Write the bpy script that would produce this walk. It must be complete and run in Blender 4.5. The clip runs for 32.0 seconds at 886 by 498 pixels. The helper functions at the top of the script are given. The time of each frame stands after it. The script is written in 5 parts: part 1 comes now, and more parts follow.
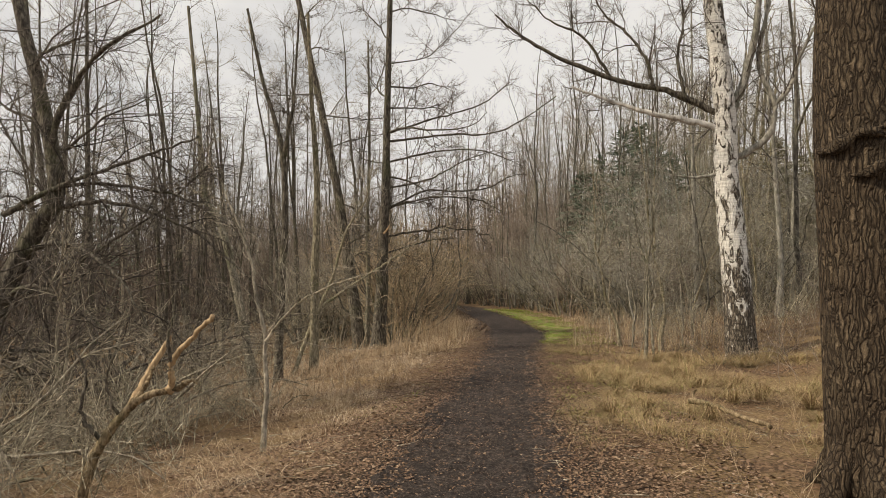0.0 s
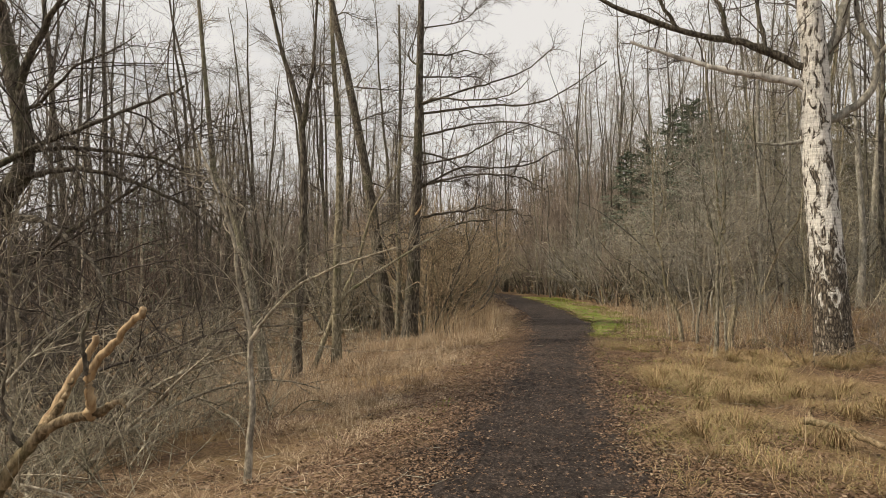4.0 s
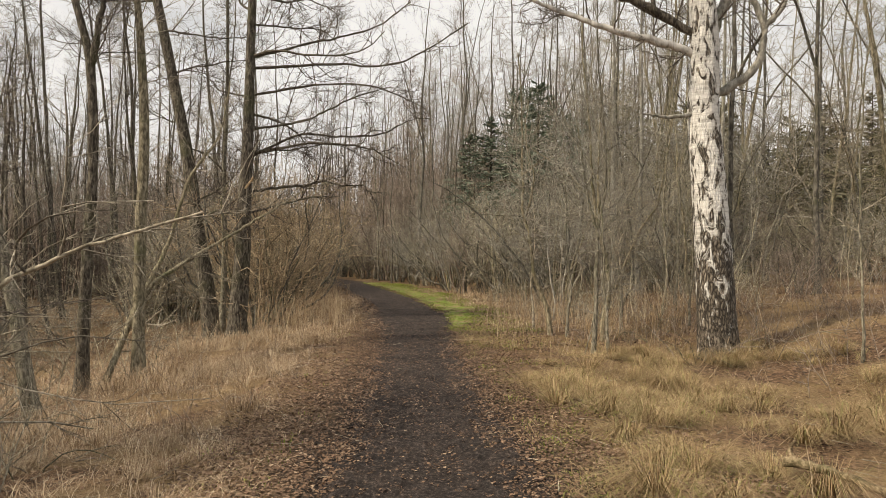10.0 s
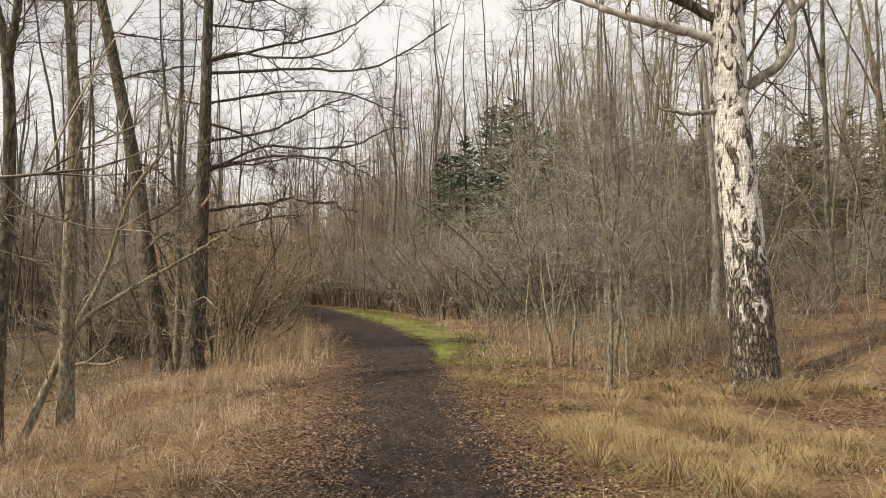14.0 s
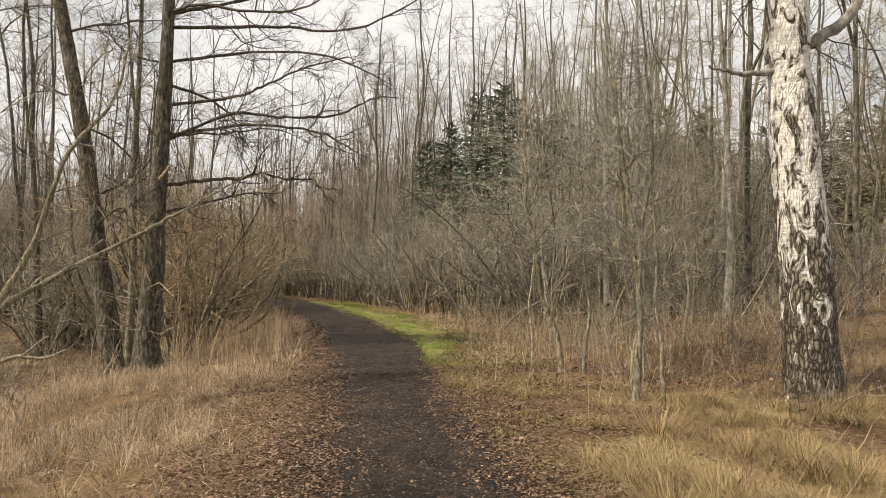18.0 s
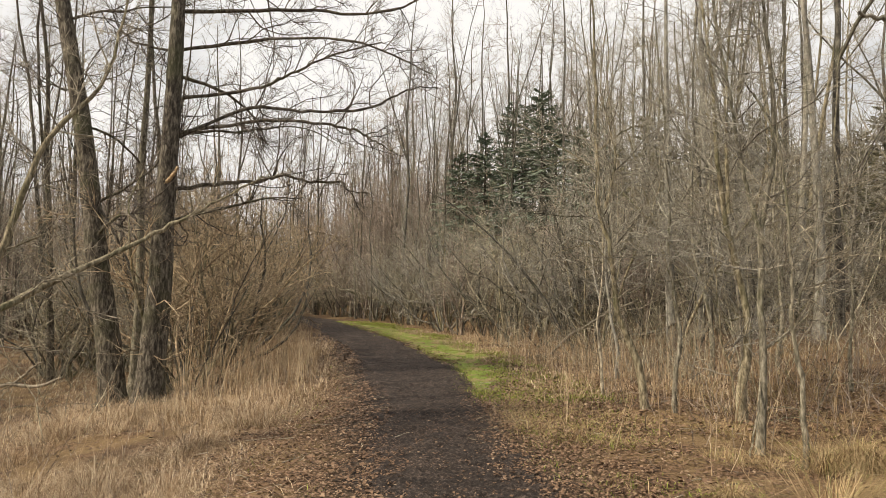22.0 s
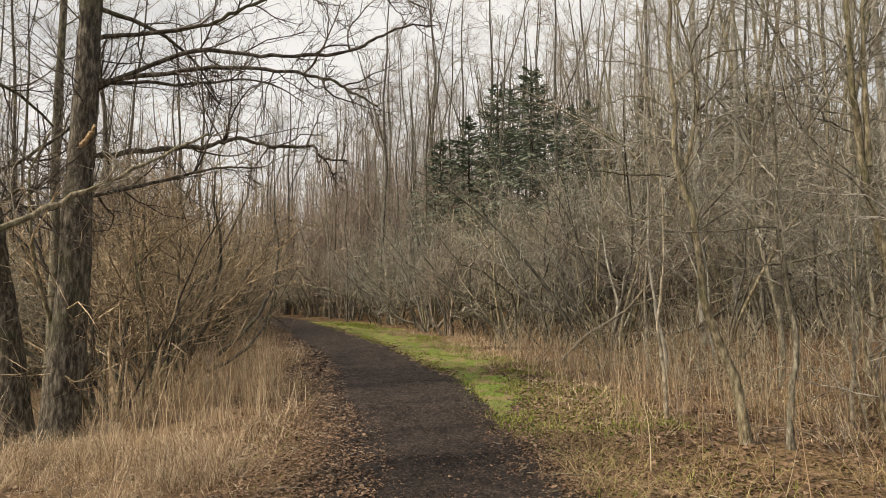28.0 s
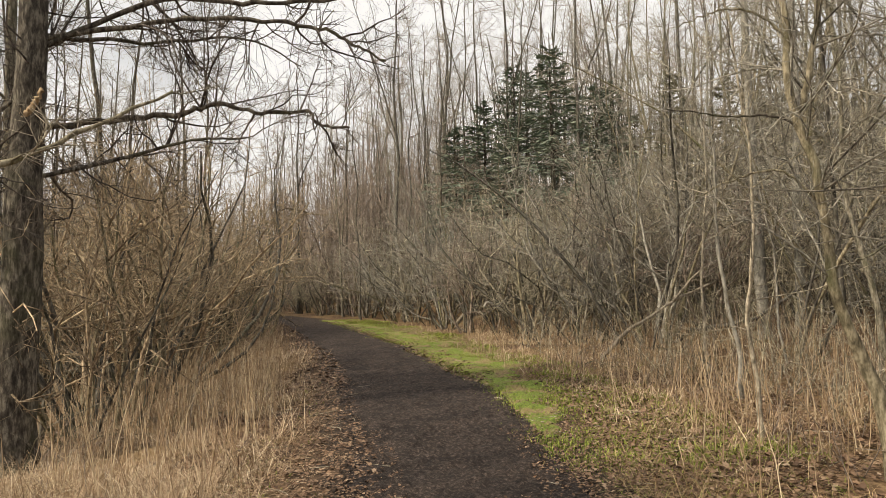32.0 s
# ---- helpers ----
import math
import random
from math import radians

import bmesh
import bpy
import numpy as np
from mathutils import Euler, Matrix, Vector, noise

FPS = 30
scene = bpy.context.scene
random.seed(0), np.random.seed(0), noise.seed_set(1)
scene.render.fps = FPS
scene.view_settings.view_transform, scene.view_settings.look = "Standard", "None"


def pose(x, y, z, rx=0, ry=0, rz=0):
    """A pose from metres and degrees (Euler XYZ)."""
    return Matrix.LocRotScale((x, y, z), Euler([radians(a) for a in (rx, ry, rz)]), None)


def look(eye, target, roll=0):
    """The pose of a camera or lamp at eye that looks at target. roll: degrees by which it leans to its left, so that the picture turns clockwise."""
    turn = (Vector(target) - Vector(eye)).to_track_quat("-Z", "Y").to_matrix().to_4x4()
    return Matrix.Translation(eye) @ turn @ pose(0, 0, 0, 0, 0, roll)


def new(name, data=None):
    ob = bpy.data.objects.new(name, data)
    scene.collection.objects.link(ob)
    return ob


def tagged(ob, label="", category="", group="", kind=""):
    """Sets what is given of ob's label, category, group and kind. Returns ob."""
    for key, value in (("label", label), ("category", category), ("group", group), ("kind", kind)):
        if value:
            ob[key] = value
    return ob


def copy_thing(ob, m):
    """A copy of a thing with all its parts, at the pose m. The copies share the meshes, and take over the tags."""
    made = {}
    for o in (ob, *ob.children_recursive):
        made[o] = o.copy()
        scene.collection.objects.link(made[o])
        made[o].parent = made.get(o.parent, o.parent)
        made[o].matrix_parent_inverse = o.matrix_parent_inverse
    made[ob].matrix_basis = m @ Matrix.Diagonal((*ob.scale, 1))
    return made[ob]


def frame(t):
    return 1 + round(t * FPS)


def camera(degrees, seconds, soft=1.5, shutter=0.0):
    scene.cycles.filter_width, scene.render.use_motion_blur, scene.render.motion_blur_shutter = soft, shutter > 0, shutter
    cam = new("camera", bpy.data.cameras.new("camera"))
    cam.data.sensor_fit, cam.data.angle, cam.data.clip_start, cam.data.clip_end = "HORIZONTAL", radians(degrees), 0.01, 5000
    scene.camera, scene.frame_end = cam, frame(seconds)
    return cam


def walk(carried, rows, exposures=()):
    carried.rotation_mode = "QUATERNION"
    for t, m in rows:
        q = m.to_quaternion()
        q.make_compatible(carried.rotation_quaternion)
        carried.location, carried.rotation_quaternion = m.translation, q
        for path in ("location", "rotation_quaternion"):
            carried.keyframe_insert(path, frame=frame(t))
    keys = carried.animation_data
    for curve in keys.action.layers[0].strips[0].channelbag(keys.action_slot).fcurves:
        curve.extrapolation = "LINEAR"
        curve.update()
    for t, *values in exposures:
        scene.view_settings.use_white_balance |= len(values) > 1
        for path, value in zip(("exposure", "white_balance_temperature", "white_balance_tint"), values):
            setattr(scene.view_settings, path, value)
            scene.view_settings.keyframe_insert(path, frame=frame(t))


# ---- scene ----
cam = camera(66.0, 32.0, 0.6)

PATH = [
    (0, (1.389, -0.045, 1.537), (1.0, 1.914, 1.64), 0.1),
    (0.5, (1.382, 0.179, 1.526), (0.998, 2.14, 1.608), -0.2),
    (1, (1.302, 0.375, 1.534), (0.967, 2.344, 1.625), -0.0),
    (1.5, (1.238, 0.612, 1.512), (0.923, 2.586, 1.573), -0.1),
    (2, (1.244, 0.851, 1.515), (0.897, 2.819, 1.576), -0.5),
    (2.5, (1.176, 1.079, 1.499), (0.793, 3.041, 1.541), -0.1),
    (3, (1.073, 1.292, 1.52), (0.686, 3.253, 1.592), -0.0),
    (3.5, (1.037, 1.52, 1.494), (0.578, 3.465, 1.561), -0.4),
    (5.5, (0.935, 2.162, 1.506), (0.41, 4.09, 1.575), 1.0),
    (6, (0.879, 2.408, 1.499), (0.374, 4.342, 1.574), 0.2),
    (6.5, (0.831, 2.584, 1.517), (0.331, 4.52, 1.579), 0.4),
    (7, (0.759, 2.758, 1.54), (0.351, 4.715, 1.613), 0.7),
    (7.5, (0.59, 2.967, 1.522), (0.24, 4.935, 1.6), 0.2),
    (8, (0.568, 3.185, 1.517), (0.27, 5.162, 1.569), -0.0),
    (8.5, (0.57, 3.354, 1.506), (0.296, 5.334, 1.552), 0.2),
    (9, (0.568, 3.514, 1.501), (0.375, 5.505, 1.512), 0.4),
    (9.5, (0.484, 3.705, 1.528), (0.385, 5.702, 1.537), 0.4),
    (10, (0.399, 3.891, 1.51), (0.382, 5.891, 1.533), 0.7),
    (10.5, (0.367, 4.119, 1.493), (0.365, 6.119, 1.53), 0.2),
    (11, (0.358, 4.314, 1.487), (0.331, 6.313, 1.528), 0.8),
    (11.5, (0.331, 4.5, 1.499), (0.318, 6.499, 1.548), 0.6),
    (12, (0.218, 4.685, 1.497), (0.243, 6.684, 1.554), 0.1),
    (12.5, (0.202, 4.903, 1.482), (0.226, 6.902, 1.54), 0.1),
    (13, (0.24, 5.115, 1.479), (0.254, 7.114, 1.554), -0.1),
    (13.5, (0.229, 5.335, 1.496), (0.254, 7.333, 1.574), 0.1),
    (14, (0.119, 5.514, 1.476), (0.191, 7.511, 1.573), -0.3),
    (14.5, (0.089, 5.663, 1.463), (0.191, 7.658, 1.561), 0.1),
    (15, (0.104, 5.863, 1.486), (0.215, 7.857, 1.603), -0.0),
    (15.5, (0.12, 6.077, 1.46), (0.218, 8.073, 1.556), 0.2),
    (17.5, (-0.025, 6.832, 1.401), (0.087, 8.827, 1.482), 0.4),
    (18, (-0.083, 7.122, 1.398), (0.057, 9.115, 1.478), 0.9),
    (18.5, (-0.166, 7.313, 1.395), (-0.019, 9.307, 1.45), 0.4),
    (19, (-0.171, 7.539, 1.403), (-0.049, 9.535, 1.451), 0.4),
    (19.5, (-0.165, 7.757, 1.396), (-0.092, 9.753, 1.481), 0.3),
    (20, (-0.152, 8.047, 1.377), (-0.058, 10.042, 1.481), 1.4),
    (20.5, (-0.256, 8.193, 1.387), (-0.098, 10.183, 1.516), 1.3),
    (21, (-0.281, 8.415, 1.379), (-0.157, 10.407, 1.506), 0.7),
    (21.5, (-0.259, 8.648, 1.369), (-0.206, 10.642, 1.504), 1.1),
    (22, (-0.275, 8.868, 1.353), (-0.218, 10.862, 1.487), 0.8),
    (22.5, (-0.34, 9.037, 1.346), (-0.244, 11.031, 1.472), 0.3),
    (23, (-0.36, 9.258, 1.346), (-0.269, 11.254, 1.447), 0.1),
    (23.5, (-0.327, 9.455, 1.34), (-0.322, 11.451, 1.46), 0.3),
    (24, (-0.33, 9.673, 1.31), (-0.339, 11.671, 1.414), 1.0),
    (24.5, (-0.383, 9.913, 1.309), (-0.329, 11.908, 1.43), 0.7),
    (25, (-0.444, 10.105, 1.288), (-0.352, 12.1, 1.394), 0.3),
    (25.5, (-0.447, 10.303, 1.306), (-0.379, 12.299, 1.42), -0.6),
    (26, (-0.396, 10.571, 1.277), (-0.343, 12.567, 1.381), -0.1),
    (26.5, (-0.486, 10.768, 1.304), (-0.362, 12.76, 1.427), -0.3),
    (28.5, (-0.585, 11.454, 1.318), (-0.443, 13.445, 1.445), 0.1),
    (29, (-0.61, 11.613, 1.299), (-0.425, 13.601, 1.416), -0.6),
    (29.5, (-0.596, 11.828, 1.321), (-0.416, 13.816, 1.444), -1.7),
    (30, (-0.586, 12.005, 1.316), (-0.445, 13.994, 1.46), -1.6),
    (30.5, (-0.629, 12.235, 1.303), (-0.47, 14.223, 1.453), 0.1),
    (31, (-0.675, 12.409, 1.302), (-0.485, 14.394, 1.449), 0.0),
    (31.5, (-0.66, 12.616, 1.28), (-0.49, 14.605, 1.395), -0.9),
    (32, (-0.579, 12.803, 1.28), (-0.485, 14.798, 1.394), -1.2),
]
walk(cam, [(t, look(eye, target, roll)) for t, eye, target, roll in PATH],
     [(0, -0.26, 7560, 10), (8, -0.24, 7560, 10), (9.5, -0.14, 7560, 10), (12.5, 0.05, 7560, 10), (15, -0.06, 7560, 10), (20, 0.05, 7560, 10), (23, 0.05, 7560, 10), (26, 0.00, 7560, 10), (29, -0.13, 7560, 10), (30, 0.02, 7560, 10), (32, 0.03, 7560, 10)])

# ---- light ----
SUN = Vector((-0.85, -0.34, 0.88)).normalized()
world = bpy.data.worlds.new("sky")
scene.world = world
world.use_nodes = True
wn, wl = world.node_tree.nodes, world.node_tree.links
wn.clear()
sky = wn.new("ShaderNodeTexSky")
sky.sky_type, sky.sun_disc = "NISHITA", False
sky.sun_elevation = math.asin(SUN.z)
sky.sun_rotation = math.atan2(SUN.x, SUN.y)
wco = wn.new("ShaderNodeTexCoord")
wmap = wn.new("ShaderNodeMapping")
wmap.inputs["Scale"].default_value = (1.0, 1.0, 2.6)
cloud = wn.new("ShaderNodeTexNoise")
cloud.inputs["Scale"].default_value, cloud.inputs["Detail"].default_value = 2.2, 6
veil = wn.new("ShaderNodeValToRGB")
veil.color_ramp.elements[0].position, veil.color_ramp.elements[0].color = 0.34, (0.7, 0.7, 0.7, 1)
veil.color_ramp.elements[1].position, veil.color_ramp.elements[1].color = 0.46, (1, 1, 1, 1)
wmix = wn.new("ShaderNodeMix")
wmix.data_type = "RGBA"
wmix.inputs["B"].default_value = (14.0, 14.7, 16.1, 1)
wbg = wn.new("ShaderNodeBackground")
wbg.inputs["Strength"].default_value = 0.065
wout = wn.new("ShaderNodeOutputWorld")
wl.new(wco.outputs["Generated"], wmap.inputs["Vector"])
wl.new(wmap.outputs["Vector"], cloud.inputs["Vector"])
wl.new(cloud.outputs["Fac"], veil.inputs["Fac"])
wl.new(veil.outputs["Color"], wmix.inputs["Factor"])
wl.new(sky.outputs["Color"], wmix.inputs["A"])
wl.new(wmix.outputs["Result"], wbg.inputs["Color"])
wl.new(wbg.outputs["Background"], wout.inputs["Surface"])
sun_data = bpy.data.lights.new("sun", "SUN")
sun_data.energy, sun_data.angle, sun_data.color = 5.0, radians(5), (1.0, 0.92, 0.8)
sun = new("sun", sun_data)
sun.matrix_world = look(SUN * 60, (0, 0, 0))


# ---- materials ----
def shader(name, rough=0.9):
    mat = bpy.data.materials.new(name)
    mat.use_nodes = True
    tree = mat.node_tree
    bsdf = tree.nodes["Principled BSDF"]
    bsdf.inputs["Roughness"].default_value = rough
    bsdf.inputs["Specular IOR Level"].default_value = 0.25
    return mat, tree, bsdf


def node(tree, kind, **inputs):
    n = tree.nodes.new("ShaderNode" + kind)
    for key, value in inputs.items():
        n.inputs[key.replace("_", " ")].default_value = value
    return n


def ramp(tree, fac, stops):
    n = tree.nodes.new("ShaderNodeValToRGB")
    e = n.color_ramp.elements
    while len(e) < len(stops):
        e.new(0.5)
    for el, (pos, col) in zip(e, stops):
        el.position, el.color = pos, (*col, 1)
    tree.links.new(fac, n.inputs["Fac"])
    return n.outputs["Color"]


def blend(tree, fac, a, b, mode="MIX"):
    n = tree.nodes.new("ShaderNodeMix")
    n.data_type, n.blend_type = "RGBA", mode
    for value, key in ((fac, "Factor"), (a, "A"), (b, "B")):
        if isinstance(value, (int, float)):
            n.inputs[key].default_value = value
        elif isinstance(value, tuple):
            n.inputs[key].default_value = (*value, 1)
        else:
            tree.links.new(value, n.inputs[key])
    return n.outputs["Result"]


def place(tree, scale=(1, 1, 1), kind="Object"):
    co = tree.nodes.new("ShaderNodeTexCoord")
    mp = node(tree, "Mapping", Scale=scale)
    tree.links.new(co.outputs[kind], mp.inputs["Vector"])
    return mp.outputs["Vector"]


def noise_of(tree, vec, scale, detail=4.0, rough=0.6):
    n = node(tree, "TexNoise", Scale=scale, Detail=detail, Roughness=rough)
    tree.links.new(vec, n.inputs["Vector"])
    return n.outputs["Fac"]


def bump(tree, bsdf, height, strength, distance):
    n = node(tree, "Bump", Strength=strength, Distance=distance)
    tree.links.new(height, n.inputs["Height"])
    tree.links.new(n.outputs["Normal"], bsdf.inputs["Normal"])


def bark(name, dark, mid, light, moss=0.0, stretch=0.22, scale=14.0, relief=0.02, vary=False):
    mat, tree, bsdf = shader(name)
    vec = place(tree, (1, 1, stretch))
    fine = noise_of(tree, vec, scale, 6, 0.7)
    col = ramp(tree, fine, [(0.38, dark), (0.5, mid), (0.62, light)])
    big = noise_of(tree, place(tree), 1.6, 3)
    patch = ramp(tree, big, [(0.5, (0, 0, 0)), (0.66, (1, 1, 1))])
    if moss:
        green = blend(tree, patch, col, (0.085, 0.095, 0.04))
        col = blend(tree, moss, col, green)
    tint = node(tree, "ObjectInfo")
    col = blend(tree, 0.35, col, ramp(tree, tint.outputs["Random"], [(0, (0.6, 0.6, 0.62)), (1, (1.0, 0.95, 0.85))]), "MULTIPLY")
    if vary:
        # Lit and shaded twigs imitated in colour: strands lighter and darker at random.
        strand = node(tree, "NewGeometry")
        col = blend(tree, 1.0, col, ramp(tree, strand.outputs["Random Per Island"], [(0, (0.4, 0.38, 0.37)), (0.5, (0.9, 0.88, 0.86)), (1, (1.45, 1.45, 1.42))]), "MULTIPLY")
    tree.links.new(col, bsdf.inputs["Base Color"])
    bump(tree, bsdf, fine, 0.9, relief)
    return mat


ALDER = bark("alder_bark", (0.028, 0.0235, 0.019), (0.083, 0.072, 0.058), (0.215, 0.195, 0.16), 0.4, 0.3, 24)
PALE = bark("pale_bark", (0.078, 0.072, 0.054), (0.19, 0.174, 0.134), (0.37, 0.345, 0.28), 0.5, 0.3, 30)
OLIVE = bark("olive_bark", (0.085, 0.074, 0.05), (0.22, 0.192, 0.132), (0.42, 0.375, 0.275), 0.6, 0.35, 26)
WHITE = bark("white_bark", (0.3, 0.28, 0.25), (0.6, 0.575, 0.535), (0.78, 0.76, 0.72), 0.1, 0.6, 9)
SILVER = bark("silver_bark", (0.13, 0.124, 0.108), (0.26, 0.25, 0.22), (0.42, 0.405, 0.36), 0.35, 0.4, 16)
DARK = bark("dark_twig", (0.052, 0.045, 0.04), (0.115, 0.1, 0.089), (0.23, 0.205, 0.18), vary=True)
POLE = bark("dim_bark", (0.042, 0.039, 0.034), (0.1, 0.093, 0.08), (0.2, 0.188, 0.162), 0.3, 0.4, 16)
TWIG = bark("brown_twig", (0.15, 0.136, 0.11), (0.325, 0.295, 0.24), (0.58, 0.53, 0.44), 0.3, 0.5, 20, vary=True)
GREY = bark("grey_twig", (0.155, 0.15, 0.133), (0.325, 0.315, 0.28), (0.56, 0.545, 0.49), 0.2, 0.5, 20, vary=True)
BRUSH = bark("brush_twig", (0.16, 0.148, 0.115), (0.37, 0.342, 0.27), (0.66, 0.615, 0.5), 0.4, 0.5, 20, vary=True)
RED = bark("red_twig", (0.135, 0.112, 0.096), (0.27, 0.226, 0.194), (0.47, 0.4, 0.35), 0.0, 0.5, 20, vary=True)
TAN = bark("tan_twig", (0.19, 0.145, 0.1), (0.42, 0.33, 0.23), (0.7, 0.58, 0.42), 0.4, 0.5, 20, vary=True)
SLOPE = bark("far_slope_twig", (0.085, 0.067, 0.055), (0.16, 0.127, 0.105), (0.27, 0.22, 0.185), 0.0, 0.5, 8, vary=True)
# Distance haze is put into this flat grey of the far woods.
MIST = bark("hazed_far_twig", (0.12, 0.112, 0.108), (0.215, 0.2, 0.19), (0.35, 0.33, 0.31), 0.0, 0.5, 8, vary=True)


def oak_bark():
    mat, tree, bsdf = shader("oak_bark", 0.9)
    warp = node(tree, "TexNoise", Scale=7.0, Detail=3.0)
    tree.links.new(place(tree), warp.inputs["Vector"])
    add = node(tree, "VectorMath")
    add.operation = "MULTIPLY_ADD"
    tree.links.new(warp.outputs["Color"], add.inputs[0])
    add.inputs[1].default_value = (0.075, 0.075, 0.03)
    tree.links.new(place(tree, (1, 1, 0.16)), add.inputs[2])
    ridge = node(tree, "TexNoise", Scale=26.0, Detail=5.0, Roughness=0.62, Distortion=0.5)
    tree.links.new(add.outputs["Vector"], ridge.inputs["Vector"])
    vor = node(tree, "TexVoronoi", Scale=30.0)
    vor.feature = "DISTANCE_TO_EDGE"
    tree.links.new(add.outputs["Vector"], vor.inputs["Vector"])
    lump = ramp(tree, ridge.outputs["Fac"], [(0.34, (0.25, 0.25, 0.25)), (0.6, (1, 1, 1))])
    plate = blend(tree, 1.0, ramp(tree, vor.outputs["Distance"], [(0.02, (0, 0, 0)), (0.12, (0.6, 0.6, 0.6)), (0.34, (1, 1, 1))]), lump, "MULTIPLY")
    grain = noise_of(tree, place(tree, (1, 1, 0.35)), 60, 5, 0.7)
    col = ramp(tree, grain, [(0.3, (0.105, 0.08, 0.055)), (0.55, (0.2, 0.157, 0.112)), (0.75, (0.31, 0.25, 0.185))])
    col = blend(tree, plate, (0.035, 0.025, 0.017), col)
    big = noise_of(tree, place(tree), 1.8, 3)
    col = blend(tree, 0.6, col, ramp(tree, big, [(0.35, (0.62, 0.52, 0.45)), (0.65, (1.05, 1.0, 0.9))]), "MULTIPLY")
    tree.links.new(col, bsdf.inputs["Base Color"])
    hgt = blend(tree, 0.25, plate, grain)
    bump(tree, bsdf, hgt, 1.0, 0.06)
    return mat


OAK = oak_bark()


def birch_bark():
    mat, tree, bsdf = shader("birch_bark", 0.75)
    fl = node(tree, "TexNoise", Scale=9.0, Detail=6.0, Roughness=0.63, Distortion=1.1)
    tree.links.new(place(tree, (1, 1, 0.4)), fl.inputs["Vector"])
    flake = fl.outputs["Fac"]
    warp = node(tree, "TexNoise", Scale=9.0, Detail=3.0)
    tree.links.new(place(tree), warp.inputs["Vector"])
    add = node(tree, "VectorMath")
    add.operation = "MULTIPLY_ADD"
    tree.links.new(warp.outputs["Color"], add.inputs[0])
    add.inputs[1].default_value = (0.08, 0.08, 0.05)
    tree.links.new(place(tree, (1, 1, 0.28)), add.inputs[2])
    vor = node(tree, "TexVoronoi", Scale=24.0)
    vor.feature = "DISTANCE_TO_EDGE"
    tree.links.new(add.outputs["Vector"], vor.inputs["Vector"])
    crack = ramp(tree, vor.outputs["Distance"], [(0.0, (0, 0, 0)), (0.12, (0.5, 0.5, 0.5)), (0.35, (1, 1, 1))])
    line = noise_of(tree, place(tree, (0.5, 0.5, 9)), 6.0, 3)
    white = ramp(tree, line, [(0.3, (0.5, 0.48, 0.445)), (0.6, (0.78, 0.765, 0.73))])
    black = ramp(tree, noise_of(tree, place(tree, (1, 1, 0.4)), 26, 4), [(0.35, (0.075, 0.063, 0.05)), (0.65, (0.3, 0.26, 0.21))])
    black = blend(tree, crack, (0.02, 0.016, 0.013), black)
    sep = node(tree, "SeparateXYZ")
    tree.links.new(place(tree), sep.inputs["Vector"])
    low = tree.nodes.new("ShaderNodeMapRange")
    tree.links.new(sep.outputs["Z"], low.inputs["Value"])
    low.inputs["From Min"].default_value, low.inputs["From Max"].default_value = 0.1, 2.6
    low.inputs["To Min"].default_value, low.inputs["To Max"].default_value = 0.2, 0.0
    sub = tree.nodes.new("ShaderNodeMath")
    sub.operation = "SUBTRACT"
    tree.links.new(flake, sub.inputs[0])
    tree.links.new(low.outputs["Result"], sub.inputs[1])
    mask = ramp(tree, sub.outputs[0], [(0.42, (0, 0, 0)), (0.49, (1, 1, 1))])
    tree.links.new(blend(tree, mask, black, white), bsdf.inputs["Base Color"])
    bump(tree, bsdf, blend(tree, 0.5, mask, crack), 1.0, 0.03)
    return mat


BIRCH = birch_bark()


def wood(name, a, b):
    mat, tree, bsdf = shader(name, 0.7)
    vec = place(tree, (1, 1, 0.1))
    g = noise_of(tree, vec, 30, 5)
    tree.links.new(ramp(tree, g, [(0.35, a), (0.65, b)]), bsdf.inputs["Base Color"])
    bump(tree, bsdf, g, 0.5, 0.006)
    return mat


SNAG = wood("bare_wood", (0.19, 0.125, 0.068), (0.5, 0.375, 0.23))
STUB = bark("weathered_stem", (0.085, 0.062, 0.036), (0.22, 0.165, 0.1), (0.42, 0.33, 0.215), 0.5, 0.5, 26)
GREYWOOD = wood("weathered_wood", (0.12, 0.1, 0.075), (0.32, 0.28, 0.22))


def strewn(name, stops, rough=0.85, through=0.0):
    """Colours that differ from one leaf or blade to the next."""
    mat, tree, bsdf = shader(name, rough)
    geo = node(tree, "NewGeometry")
    col = ramp(tree, geo.outputs["Random Per Island"], stops)
    mott = noise_of(tree, place(tree), 1.2, 3)
    col = blend(tree, 0.5, col, ramp(tree, mott, [(0.35, (0.62, 0.58, 0.55)), (0.65, (1.0, 1.0, 1.0))]), "MULTIPLY")
    tree.links.new(col, bsdf.inputs["Base Color"])
    return mat


LEAF = strewn("dead_leaf", [(0, (0.055, 0.032, 0.02)), (0.35, (0.16, 0.1, 0.065)), (0.85, (0.25, 0.162, 0.105)), (1, (0.38, 0.285, 0.2))], 0.65)
STRAW = strewn("straw", [(0, (0.15, 0.094, 0.06)), (0.35, (0.33, 0.232, 0.146)), (0.7, (0.51, 0.395, 0.27)), (1, (0.72, 0.615, 0.455))])
GOLD = strewn("golden_grass", [(0, (0.13, 0.077, 0.038)), (0.35, (0.3, 0.205, 0.108)), (0.75, (0.54, 0.415, 0.25)), (0.88, (0.34, 0.305, 0.135)), (1, (0.2, 0.215, 0.075))])
GREEN = strewn("fresh_moss", [(0, (0.24, 0.19, 0.09)), (0.15, (0.13, 0.17, 0.035)), (0.6, (0.23, 0.31, 0.05)), (1, (0.42, 0.47, 0.13))])
